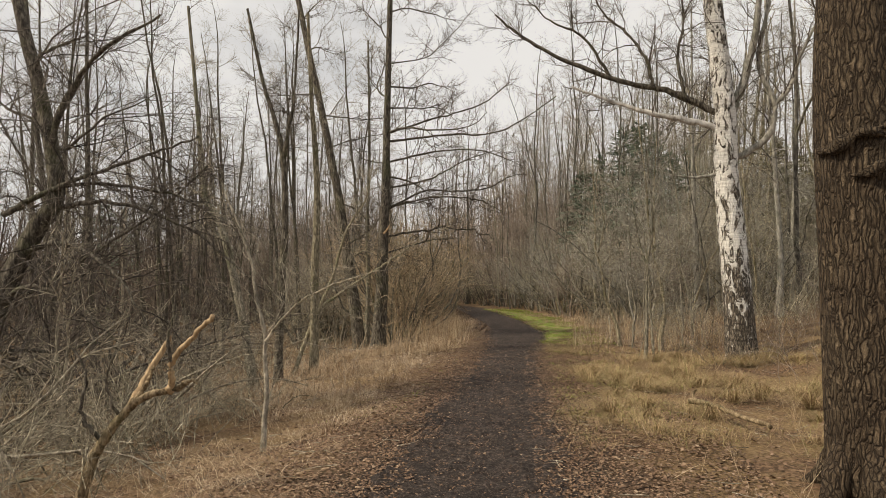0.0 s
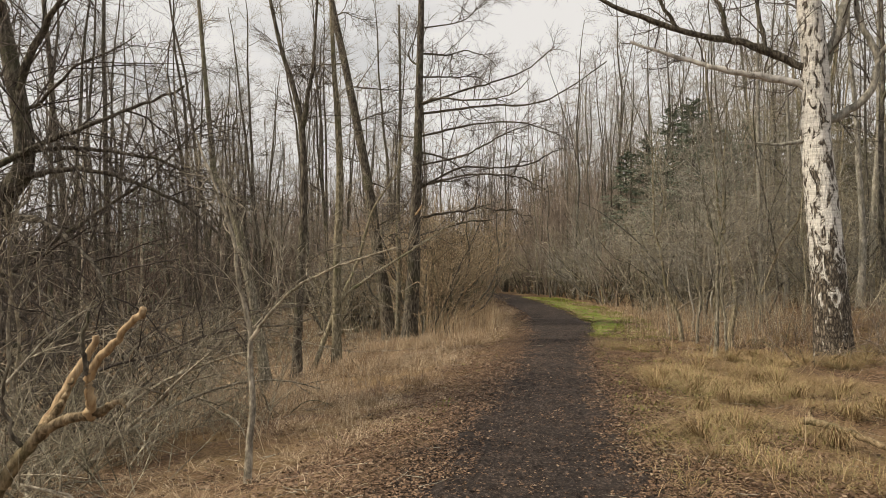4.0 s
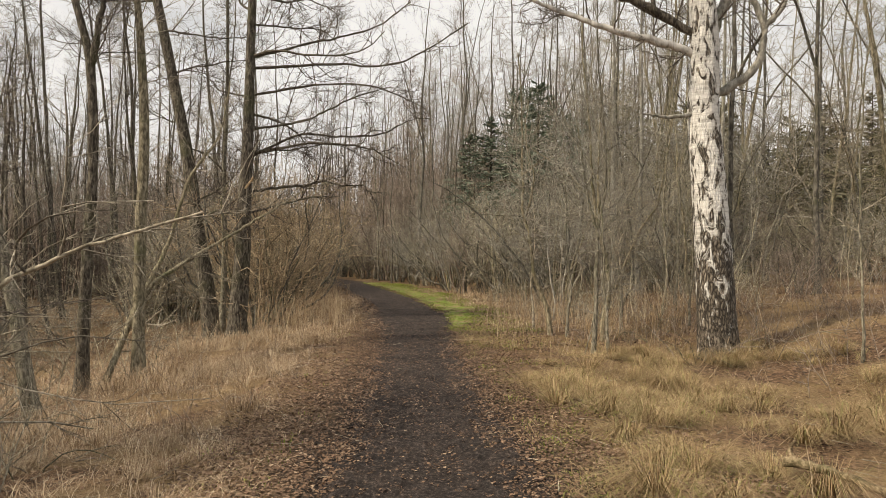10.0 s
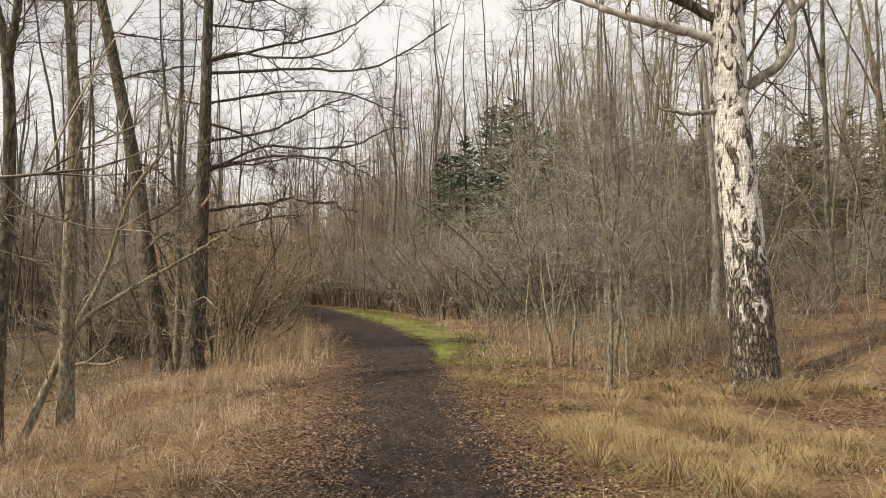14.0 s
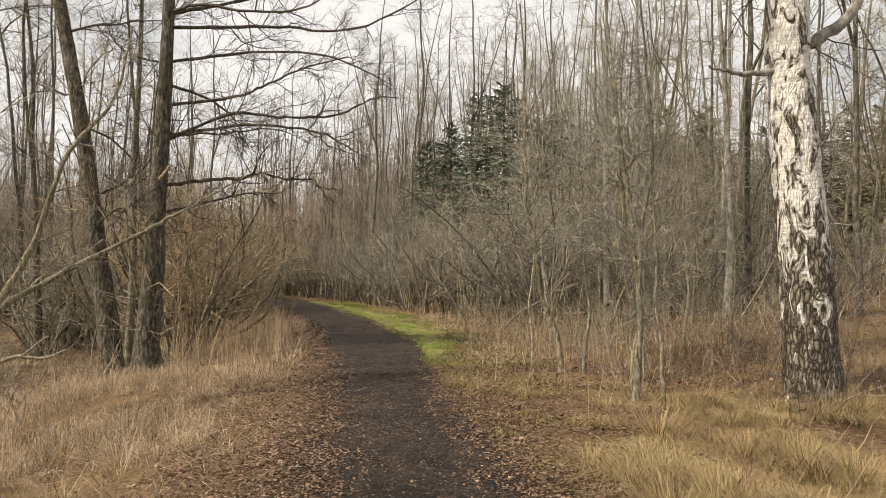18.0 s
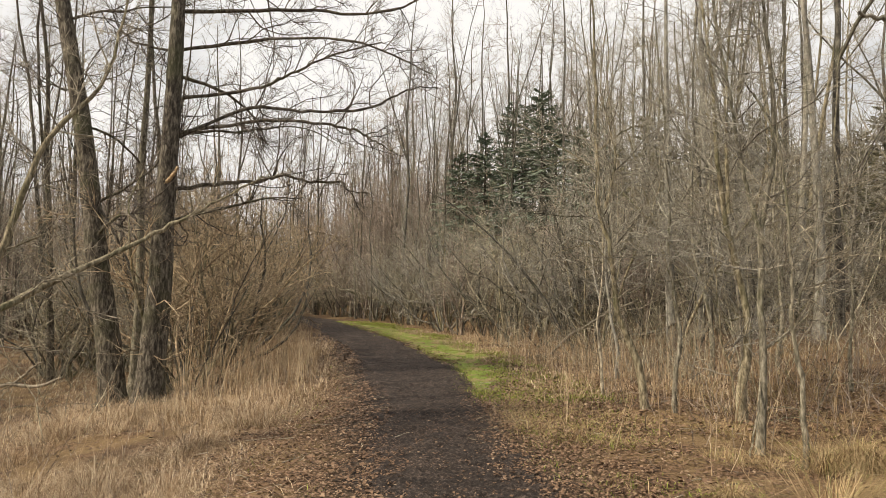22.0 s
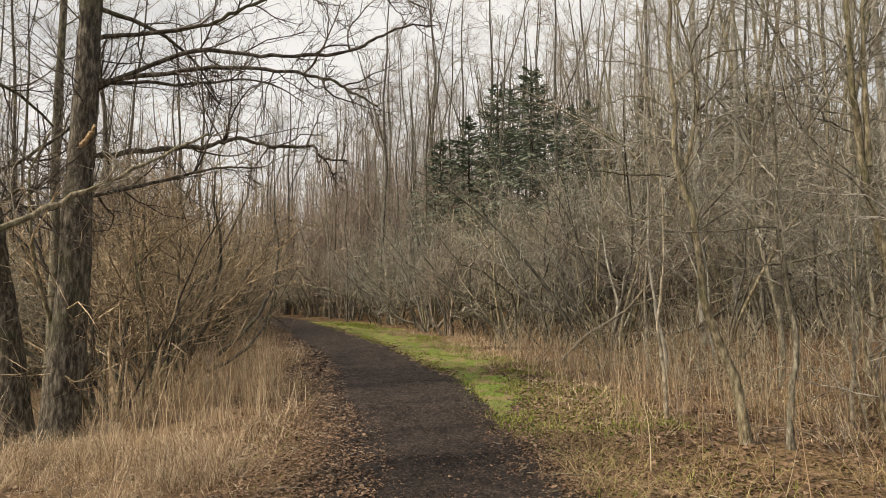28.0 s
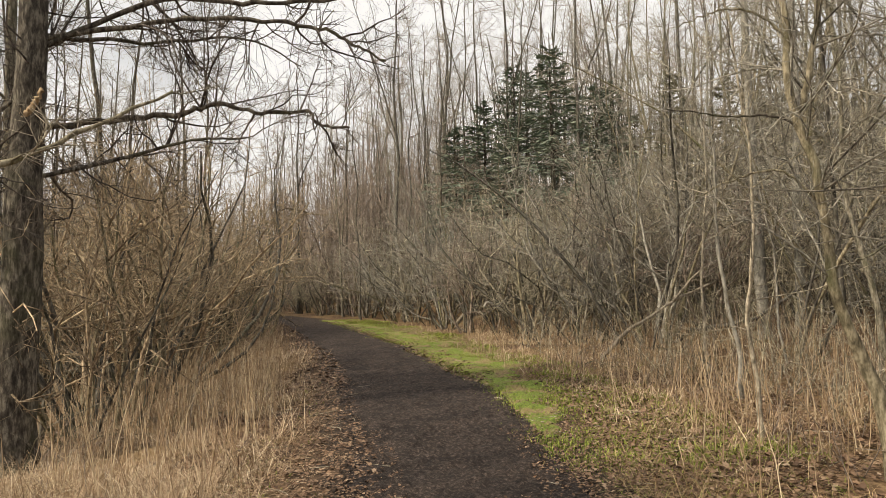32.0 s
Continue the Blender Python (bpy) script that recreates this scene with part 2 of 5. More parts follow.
STALK = strewn("dry_stalk", [(0, (0.22, 0.145, 0.09)), (0.5, (0.43, 0.315, 0.2)), (1, (0.66, 0.55, 0.39))])
NEEDLE = strewn("needles", [(0, (0.11, 0.15, 0.12)), (0.6, (0.2, 0.25, 0.195)), (1, (0.31, 0.36, 0.27))])
DULL = strewn("dull_needles", [(0, (0.12, 0.118, 0.074)), (0.6, (0.22, 0.21, 0.13)), (1, (0.34, 0.315, 0.2))])


def ground_material():
    mat, tree, bsdf = shader("forest_floor", 0.95)
    vec = place(tree)
    at = tree.nodes.new("ShaderNodeAttribute")
    at.attribute_name = "aside"
    vor = node(tree, "TexVoronoi", Scale=30.0)
    tree.links.new(vec, vor.inputs["Vector"])
    sep = node(tree, "SeparateColor")
    tree.links.new(vor.outputs["Color"], sep.inputs["Color"])
    litter = ramp(tree, sep.outputs["Red"], [(0, (0.045, 0.027, 0.016)), (0.45, (0.125, 0.074, 0.043)), (1, (0.25, 0.16, 0.1))])
    grit = noise_of(tree, vec, 60, 5)
    litter = blend(tree, 0.6, litter, ramp(tree, grit, [(0.35, (0.45, 0.42, 0.4)), (0.65, (1, 1, 1))]), "MULTIPLY")
    thatch = ramp(tree, noise_of(tree, place(tree, (1, 1, 1)), 32, 5), [(0.3, (0.08, 0.05, 0.026)), (0.5, (0.19, 0.128, 0.066)), (0.72, (0.34, 0.245, 0.135))])
    big = noise_of(tree, vec, 0.9, 4)
    col = blend(tree, ramp(tree, big, [(0.42, (0, 0, 0)), (0.6, (1, 1, 1))]), litter, thatch)
    trod = node(tree, "Math")
    trod.operation = "ADD"
    tree.links.new(at.outputs["Fac"], trod.inputs[0])
    tree.links.new(noise_of(tree, vec, 3.5, 5), trod.inputs[1])
    earth = ramp(tree, grit, [(0.3, (0.022, 0.017, 0.014)), (0.55, (0.06, 0.045, 0.035)), (0.75, (0.13, 0.1, 0.075))])
    col = blend(tree, ramp(tree, trod.outputs[0], [(0.55, (0, 0, 0)), (1.0, (1, 1, 1))]), earth, col)
    tree.links.new(col, bsdf.inputs["Base Color"])
    bump(tree, bsdf, grit, 0.8, 0.03)
    return mat


def path_material():
    mat, tree, bsdf = shader("black_path_soil", 0.85)
    vec = place(tree)
    grit = noise_of(tree, vec, 34, 7, 0.75)
    big = noise_of(tree, vec, 2.2, 5)
    col = ramp(tree, grit, [(0.34, (0.019, 0.0155, 0.014)), (0.52, (0.056, 0.045, 0.041)), (0.68, (0.21, 0.172, 0.152))])
    col = blend(tree, 0.6, col, ramp(tree, big, [(0.32, (0.5, 0.48, 0.48)), (0.68, (1.4, 1.3, 1.2))]), "MULTIPLY")
    clod = noise_of(tree, vec, 9, 4, 0.6)
    col = blend(tree, 0.55, col, ramp(tree, clod, [(0.36, (0.5, 0.48, 0.48)), (0.62, (1.35, 1.3, 1.25))]), "MULTIPLY")
    tree.links.new(col, bsdf.inputs["Base Color"])
    bump(tree, bsdf, blend(tree, 0.5, grit, clod), 1.0, 0.12)
    return mat


FLOOR, SOIL = ground_material(), path_material()

# ---- shapes ----
rng = np.random.default_rng(7)
PY = [-60, -5, 5, 7.5, 10, 12, 15, 18, 21, 22.5, 26, 29, 33, 38.5, 44, 52, 70]
PX = [1.2, 0.95, 0.6, 0.4, 0.22, 0.1, -0.1, -0.25, -0.5, -0.7, -1.33, -2.0, -3.0, -4.4, -6.0, -10, -22]
PW = [0.84, 0.84, 0.84, 0.82, 0.74, 0.68, 0.69, 0.8, 0.96, 0.94, 0.94, 1.02, 1.02, 1.0, 1.0, 1.0, 1.0]


def lane(y):
    return np.interp(y, PY, PX)


def half(y):
    return np.interp(y, PY, PW)


def lumps(x, y):
    return (np.sin(1.7 * x + 0.6 * y) * np.sin(1.3 * y - 0.8 * x) * 0.5 + np.sin(3.9 * x + 1.1) * np.sin(4.3 * y + 0.5 * x) * 0.25
            + np.sin(9.1 * x + 2.3 * y) * np.sin(8.3 * y - 3.1 * x) * 0.12)


def height(x, y):
    x, y = np.asarray(x, float), np.asarray(y, float)
    d = x - lane(y)
    left, right = np.clip(-d - 0.85, 0, 7.5), np.clip(d - 0.85, 0, None)
    z = -0.14 * left - 0.1 * np.clip(left - 3.4, 0, 2.5) + 0.2 * np.clip(right - 3.6, 0, 3) + 0.09 * np.clip(right - 6.6, 0, 25)
    return z + 0.07 * lumps(x, y) * np.clip(np.abs(d) - 0.8, 0, 1)


def mesh_of(name, verts, faces, smooth=True):
    """A mesh from an array of places and an array of quads or triangles."""
    me = bpy.data.meshes.new(name)
    verts = np.asarray(verts, np.float32).reshape(-1, 3)
    kinds = [np.asarray(f, np.int32) for f in (faces if isinstance(faces, tuple) else (faces,)) if len(f)]
    loops = np.concatenate([f.ravel() for f in kinds])
    sizes = np.concatenate([np.full(len(f), f.shape[1], np.int32) for f in kinds])
    me.vertices.add(len(verts))
    me.vertices.foreach_set("co", verts.ravel())
    me.loops.add(len(loops))
    me.loops.foreach_set("vertex_index", loops)
    me.polygons.add(len(sizes))
    me.polygons.foreach_set("loop_start", np.concatenate([[0], np.cumsum(sizes)[:-1]]).astype(np.int32))
    if smooth:
        me.polygons.foreach_set("use_smooth", np.ones(len(sizes), bool))
    me.update(calc_edges=True)
    return me


def hang(name, me, material, parent=None, label=""):
    ob = new(name, me)
    me.materials.clear()
    me.materials.append(material)
    ob.parent = parent
    if label:
        tagged(ob, label)
    return ob


def tubes(groups):
    """Round strands: groups of (places S,n,3; radii S,n; sides). With no sides given, three-sided spikes."""
    vs, fs, ts, base = [], [], [], 0
    for P, R, k in groups:
        S, n, _ = P.shape
        if k == 0:
            d = P[:, -1] - P[:, 0]
            u = np.cross(d, np.where(np.abs(d[:, 2:]) > 0.7 * np.linalg.norm(d, axis=1, keepdims=True), [[1.0, 0, 0]], [[0, 0, 1.0]]))
            u *= R[:, :1] / (np.linalg.norm(u, axis=1, keepdims=True) + 1e-9)
            w = np.cross(d / (np.linalg.norm(d, axis=1, keepdims=True) + 1e-9), u)
            ring = [P[:, 0] + u * np.cos(a) + w * np.sin(a) for a in (0, 2.094, 4.189)]
            vs.append(np.stack(ring + [P[:, -1]], 1).reshape(-1, 3))
            ts.append((np.array([[0, 1, 3], [1, 2, 3], [2, 0, 3]])[None] + 4 * np.arange(S)[:, None, None]).reshape(-1, 3) + base)
            base += 4 * S
            continue
        T = np.gradient(P, axis=1)
        T /= np.linalg.norm(T, axis=2, keepdims=True) + 1e-9
        mean = T.mean(1, keepdims=True)
        ref = np.where(np.abs(mean[..., 2:]) > 0.8, np.array([0, 1.0, 0]), np.array([0, 0, 1.0]))
        U = np.cross(T, np.broadcast_to(ref, T.shape))
        U /= np.linalg.norm(U, axis=2, keepdims=True) + 1e-9
        V = np.cross(T, U)
        a = np.arange(k) * 2 * np.pi / k
        ring = np.cos(a)[:, None] * U[:, :, None] + np.sin(a)[:, None] * V[:, :, None]
        RR = R[..., None] if R.ndim == 2 else R
        vs.append((P[:, :, None] + RR[..., None] * ring).reshape(-1, 3))
        i = np.arange(S * n * k).reshape(S, n, k)
        j = np.roll(i, -1, axis=2)
        fs.append(np.stack([i[:, :-1], j[:, :-1], j[:, 1:], i[:, 1:]], -1).reshape(-1, 4) + base)
        base += S * n * k
    return np.concatenate(vs), (np.concatenate(fs) if fs else np.zeros((0, 4)), np.concatenate(ts) if ts else np.zeros((0, 3)))


def curve(points, n, wobble=0.0):
    """A smooth line of n places through a few given ones."""
    p = np.asarray(points, float)
    p = np.vstack([2 * p[0] - p[1], p, 2 * p[-1] - p[-2]])
    u = np.linspace(0, len(p) - 3 - 1e-6, n)
    i, t = u.astype(int), (u % 1)[:, None]
    a, b, c, d = p[i], p[i + 1], p[i + 2], p[i + 3]
    out = 0.5 * (2 * b + (c - a) * t + (2 * a - 5 * b + 4 * c - d) * t**2 + (3 * b - a - 3 * c + d) * t**3)
    if wobble:
        w = rng.normal(size=(n, 3)) * wobble
        w[0] = 0
        out = out + w
    return out


def grow(start, way, length, n, wander, rise):
    """Strands that wander from their starts."""
    p, d = start.copy(), way / (np.linalg.norm(way, axis=1, keepdims=True) + 1e-9)
    out, step = [p.copy()], (length / (n - 1))[:, None]
    for _ in range(n - 1):
        d = d + rng.normal(size=d.shape) * wander
        d[:, 2] += rise
        d /= np.linalg.norm(d, axis=1, keepdims=True)
        p = p + d * step
        out.append(p.copy())
    return np.stack(out, 1)


def shoots(P, R, count, lo, hi, angle, length, thick, n, wander, rise, shrink=0.5):
    """Side shoots on the strands P, count on each, between the parts lo and hi of their length."""
    S, m, _ = P.shape
    t = np.sort(rng.uniform(lo, hi, (S, count)), axis=1).ravel()
    s = np.repeat(np.arange(S), count)
    u = t * (m - 1)
    i = np.minimum(u.astype(int), m - 2)
    w = (u - i)[:, None]
    start = P[s, i] * (1 - w) + P[s, i + 1] * w
    tang = P[s, i + 1] - P[s, i]
    tang /= np.linalg.norm(tang, axis=1, keepdims=True) + 1e-9
    side = rng.normal(size=tang.shape)
    side -= (side * tang).sum(1, keepdims=True) * tang
    side /= np.linalg.norm(side, axis=1, keepdims=True) + 1e-9
    ang = np.radians(rng.normal(angle, 12, len(t)))[:, None]
    way = tang * np.cos(ang) + side * np.sin(ang)
    L = length * rng.uniform(0.5, 1.15, len(t)) * (1 - shrink * t)
    r0 = R[s, i] * (1 - w[:, 0]) + R[s, i + 1] * w[:, 0]
    r = np.minimum(r0 * 0.75, thick * rng.uniform(0.7, 1.2, len(t)))
    Q = grow(start, way, L, n, wander, rise)
    taper = np.linspace(1, 0.35, n)
    return Q, r[:, None] * taper


def tagged_empty(name, x, y, z, label, category, group=""):
    return tagged(root(name, x, y, z), label, category, group)


def root(name, x, y, z):
    ob = new(name)
    ob.empty_display_size = 0.2
    ob.location = (x, y, z)
    return ob

# ---- ground and path ----
def axis(lo, hi, step, far):
    a = np.arange(lo, hi + 1e-6, step)
    return np.concatenate([lo - np.array(far[::-1]), a, hi + np.array(far)])


gx = axis(-10, 11, 0.17, [0.6, 1.5, 3, 5, 8, 13, 20, 32, 60, 120, 300, 900])
gy = axis(-4, 52, 0.2, [0.6, 1.5, 3, 6, 10, 16, 26, 45, 90, 200, 500, 1500])
X, Y = np.meshgrid(gx, gy)
Z = height(X, Y)
i = np.arange(X.size).reshape(X.shape)
quads = np.stack([i[:-1, :-1], i[:-1, 1:], i[1:, 1:], i[1:, :-1]], -1).reshape(-1, 4)
floor_mesh = mesh_of("ground", np.stack([X, Y, Z], -1), quads)
aside = floor_mesh.attributes.new("aside", "FLOAT", "POINT")
aside.data.foreach_set("value", np.clip((np.abs(X - lane(Y)) - half(Y)) * 0.75, 0, 2).ravel().astype(np.float32))
tagged(hang("ground", floor_mesh, FLOOR), "woodland floor of brown leaf litter and dry thatch", "ground", kind="structure")

py = np.concatenate([np.arange(-6, 2, 0.2), np.arange(2, 30, 0.06), np.arange(30, 56, 0.12)])
pu = np.linspace(-1, 1, 37)
edge = half(py)[:, None] * (1.04 + 0.04 * np.sin(py * 2.1)[:, None] * np.sign(pu) + 0.03 * np.sin(py * 7.3 + 1)[:, None])
PXX = lane(py)[:, None] + pu * edge
PYY = np.repeat(py[:, None], len(pu), 1)
PZZ = height(PXX, PYY) + 0.024 - 0.03 * np.abs(pu) ** 8 + 0.014 * lumps(PXX * 3, PYY * 3) + 0.011 * rng.normal(size=PXX.shape)
i = np.arange(PXX.size).reshape(PXX.shape)
quads = np.stack([i[:-1, :-1], i[:-1, 1:], i[1:, 1:], i[1:, :-1]], -1).reshape(-1, 4)
tagged(hang("path", mesh_of("path", np.stack([PXX, PYY, PZZ], -1), quads), SOIL), "black trodden soil path strewn with dead leaves", "path", kind="structure")


# ---- single trees ----
def parts_of(thing, base, limbs, material):
    """The limbs (places, thick end, thin end) of a tree, each a part."""
    made = []
    for pts, r0, r1, *other in limbs:
        q = curve([np.subtract(p, base) for p in pts], 6 * len(pts), 0.009 if r0 > 0.03 else 0.004)
        r = np.linspace(r0, r1, len(q)) * (1 + 0.08 * rng.normal(size=len(q)))
        v, f = tubes([(q[None], r[None], 8)])
        limb = hang("limb", mesh_of("limb", v, f), other[0] if other else material, thing)
        if np.linalg.norm(q[-1] - q[0]) > 1:
            made.append((limb, q, r))
    return made


def twigs_on(thing, strands, material, plan, name="crown"):
    """Branches and twigs on given strands, as one part. plan: rows for shoots(), each on the last."""
    groups = []
    for q, r in strands:
        P, R = q[None], r[None]
        for count, lo, hi, angle, length, thick, n, wander, rise, sides in plan:
            P, R = shoots(P, R, count, lo, hi, angle, length, thick, n, wander, rise)
            groups.append((P, R, sides))
    v, f = tubes(groups)
    tagged(hang(name, mesh_of(name, v, f), material, thing), kind="stuff")


def tree(name, label, trunk, r0, r1, material, limbs=(), plan=(), twig=None, sides=14, rings=40, rough=0.05, crown_from=0.35, flare=0.5, group="", ridges=0, more=()):
    """A tree whose trunk and limbs run through given places."""
    base = np.array(trunk[0], float)
    base[2] = height(base[0], base[1]) - 0.06
    pts = [base] + [np.array(p, float) for p in trunk[1:]]
    thing = tagged_empty(name, *base, label, "tree", group)
    q = curve([p - base for p in pts], rings, 0.006 if r0 < 0.06 else 0.0)
    s = np.linspace(0, 1, rings)
    if r0 < 0.06:
        ph = rng.uniform(0, 6.3, 4)
        for c in (0, 1):
            q[:, c] += np.minimum(s * 6, 1) * (0.03 * np.sin(q[:, 2] * 2.0 + ph[c]) + 0.008 * np.sin(q[:, 2] * 6.7 + ph[c + 2]))
    r = r0 + (r1 - r0) * s + r0 * flare * np.exp(-q[:, 2] / 0.22)
    a = np.arange(sides) * 2 * np.pi / sides
    skin = 1 + rough * (np.sin(3 * a[None] + 2.1 * q[:, 2:]) * 0.5 + rng.normal(size=(rings, sides)) * 0.6)
    skin += flare * 0.35 * np.exp(-q[:, 2:] / 0.3) * np.sin(5 * a[None] + 1)
    if ridges:
        skin += 0.03 * np.abs(np.sin(ridges * a[None] + 1.5 * np.sin(q[:, 2:] * 5 + 3 * a[None]) + 0.8 * np.sin(q[:, 2:] * 13 + 7 * a[None])))
    v, f = tubes([(q[None], (r[:, None] * skin)[None], sides)])
    hang("trunk", mesh_of("trunk", v, f), material, thing)
    made = parts_of(thing, base, limbs, material)
    if more:
        count, z0, z1, reach, thick = more
        for n in range(count):
            z = z0 + (z1 - z0) * (n + rng.uniform(0, 0.8)) / count
            k = int(np.argmin(np.abs(q[:, 2] - z)))
            a = rng.uniform(-0.7, 0.7) + (math.pi if n % 3 == 2 else 0)
            L = reach * rng.uniform(0.6, 1.1) * (1.15 - 0.5 * (z - z0) / (z1 - z0))
            g = grow(q[k:k + 1], np.array([[math.cos(a), math.sin(a), rng.uniform(0.0, 0.4)]]), np.array([L]), 18, 0.14, rng.uniform(-0.005, 0.03))
            rr = np.linspace(thick, 0.008, 18) * rng.uniform(0.7, 1.1)
            v, f = tubes([(g, rr[None], 7)])
            limb = hang("limb", mesh_of("limb", v, f), material, thing)
            made.append((limb, g[0], rr))
    if plan:
        k = int(rings * crown_from)
        twigs_on(thing, [(q[k:], r[k:])], twig or material, plan)
        for limb, p, w in made:
            twigs_on(limb, [(p, w)], twig or material, plan, "twig_spray")
    return thing


HERO = [(13, 0.05, 1, 55, 1.5, 0.014, 8, 0.2, 0.04, 3), (7, 0.1, 1, 50, 0.7, 0.006, 4, 0.2, 0.03, 3), (6, 0.1, 1, 45, 0.34, 0.004, 2, 0.2, 0.03, 0)]
LIGHT = [(18, 0.05, 1, 58, 1.3, 0.011, 6, 0.13, 0.03, 3), (8, 0.1, 1, 45, 0.6, 0.006, 3, 0.16, 0.03, 3), (6, 0.1, 1, 45, 0.3, 0.004, 2, 0.2, 0.02, 0)]

tree("birch_tree", "old birch with peeling white bark and dark cracked foot", [(4.55, 14.4, 0), (4.47, 14.4, 1.5), (4.39, 14.45, 2.76), (4.33, 14.5, 3.86), (4.34, 14.5, 4.85), (4.26, 14.6, 6.2), (4.15, 14.8, 8.5), (4.3, 15, 11.5)],
     0.29, 0.16, BIRCH,
     [([(4.3, 14.5, 4.95), (3.33, 14.5, 5.5), (2.31, 14.4, 5.75), (1.14, 14.3, 6.24), (0.18, 14.3, 6.86), (-0.32, 14.2, 7.3)], 0.08, 0.02, ALDER),
      ([(4.28, 14.5, 4.68), (3.8, 14.5, 4.84), (2.85, 14.5, 5.1), (2.2, 14.6, 5.36), (1.3, 14.8, 5.8)], 0.075, 0.025, WHITE),
      ([(4.45, 14.5, 4.1), (4.75, 14.6, 4.2), (5.2, 14.6, 4.6), (5.3, 14.6, 5.2), (5.05, 14.7, 6.1), (5.3, 14.8, 7.4)], 0.075, 0.04, SILVER),
      ([(5.29, 14.6, 5.15), (5.62, 14.6, 5.56), (5.82, 14.5, 6.2), (6.3, 14.4, 7.2)], 0.055, 0.02, SILVER),
      ([(4.35, 14.5, 4.8), (4.77, 14.6, 5.84), (5.07, 14.7, 7.3), (5.2, 14.9, 9.5)], 0.1, 0.045, SILVER),
      ([(2.95, 14.46, 5.6), (2.8, 14.4, 6.15), (2.45, 14.4, 6.75), (1.9, 14.4, 7.3), (1.6, 14.3, 8.2)], 0.045, 0.012, ALDER),
      ([(3.55, 14.5, 5.42), (3.45, 14.6, 6.3), (3.6, 14.7, 7.2), (3.4, 14.8, 8.4)], 0.04, 0.012, ALDER),
      ([(2.1, 14.38, 5.82), (1.5, 14.2, 6.7), (0.9, 14.1, 7.0), (0.3, 14.1, 7.6)], 0.035, 0.01, ALDER),
      ([(4.25, 14.45, 3.78), (3.9, 14.4, 3.72), (3.6, 14.35, 3.7), (3.32, 14.3, 3.75)], 0.042, 0.014, SILVER)],
     HERO, DARK, sides=36, rings=110, rough=0.03, crown_from=0.66, flare=0.22)

tree("alder_tree", "tall dark alder with long level limbs", [(-4.48, 19.65, 0), (-4.43, 19.65, 0.65), (-4.38, 19.65, 1.5), (-4.36, 19.65, 2.5), (-4.32, 19.65, 3.5), (-4.28, 19.65, 5), (-4.25, 19.65, 6.8), (-4.2, 19.7, 10), (-4.15, 19.8, 14)],
     0.215, 0.06, ALDER,
     [([(-4.36, 19.7, 2.95), (-3.61, 20, 3.11), (-2.91, 20, 3.17), (-2.6, 20, 3.27), (-2.14, 20, 3.17), (-1.67, 20, 3.18), (-1.51, 20, 3.03), (-1.2, 20, 3.0)], 0.033, 0.012),
      ([(-4.36, 19.7, 2.45), (-3.68, 20, 2.67), (-2.91, 20, 2.87), (-2.29, 20, 2.9)], 0.025, 0.01),
      ([(-4.3, 19.7, 3.85), (-3.13, 19.9, 4.11), (-2.36, 19.9, 4.15), (-1.5, 19.9, 4.04), (-1.19, 19.9, 3.88), (-0.82, 19.9, 3.69)], 0.031, 0.012),
      ([(-4.3, 19.7, 3.75), (-3.13, 19.9, 4.34), (-2.21, 19.9, 4.31), (-1.27, 19.9, 4.37), (-0.8, 19.9, 4.6), (-0.41, 19.9, 4.75), (-0.1, 19.9, 4.75)], 0.031, 0.01),
      ([(-4.3, 19.7, 4.4), (-3.14, 19.9, 4.66), (-2.52, 19.9, 4.91), (-1.9, 19.9, 5.23), (-1.0, 19.9, 5.5)], 0.031, 0.012),
      ([(-4.27, 19.7, 5.2), (-2.93, 20, 5.53), (-1.44, 20, 5.53), (-0.2, 20, 5.03)], 0.031, 0.012),
      ([(-4.26, 19.7, 5.85), (-2.44, 20, 6.04), (-0.82, 20, 6.1), (0.8, 20, 7.05)], 0.034, 0.014),
      ([(-4.25, 19.7, 6.1), (-2.94, 20, 6.54), (-1.45, 20, 6.92), (-0.57, 20, 7.56)], 0.034, 0.014),
      ([(-4.33, 19.55, 3.0), (-4.22, 19.5, 3.12), (-4.1, 19.45, 3.26)], 0.035, 0.02, SNAG)],
     HERO, DARK, sides=20, rings=70, rough=0.05, crown_from=0.4, more=(11, 4.4, 11, 4.0, 0.03))

tree("alder_tree", "dark alder leaning beside its taller twin", [(-5.15, 20, 0), (-5.3, 20, 0.6), (-5.47, 20, 1.5), (-5.62, 20, 2.5), (-5.8, 20, 3.65), (-6.08, 20, 5.1), (-6.6, 20.1, 7.3), (-7.1, 20.2, 9.3), (-7.6, 20.2, 11.5), (-8.0, 20.2, 13)],
     0.2, 0.06, ALDER, [([(-5.58, 20, 2.2), (-4.9, 19.4, 2.5), (-4.2, 19.0, 2.3)], 0.024, 0.01)], HERO, DARK, sides=18, rings=60, crown_from=0.45, more=(8, 3.0, 11, 3.0, 0.026))
tree("young_alder", "slim grey alder close behind the dark pair", [(-5.25, 20.9, 0), (-5.2, 20.9, 1.5), (-5.25, 20.9, 3.4), (-5.2, 20.9, 6), (-5.3, 21, 9.5)], 0.085, 0.03, PALE, (), LIGHT, DARK, sides=10, crown_from=0.35)

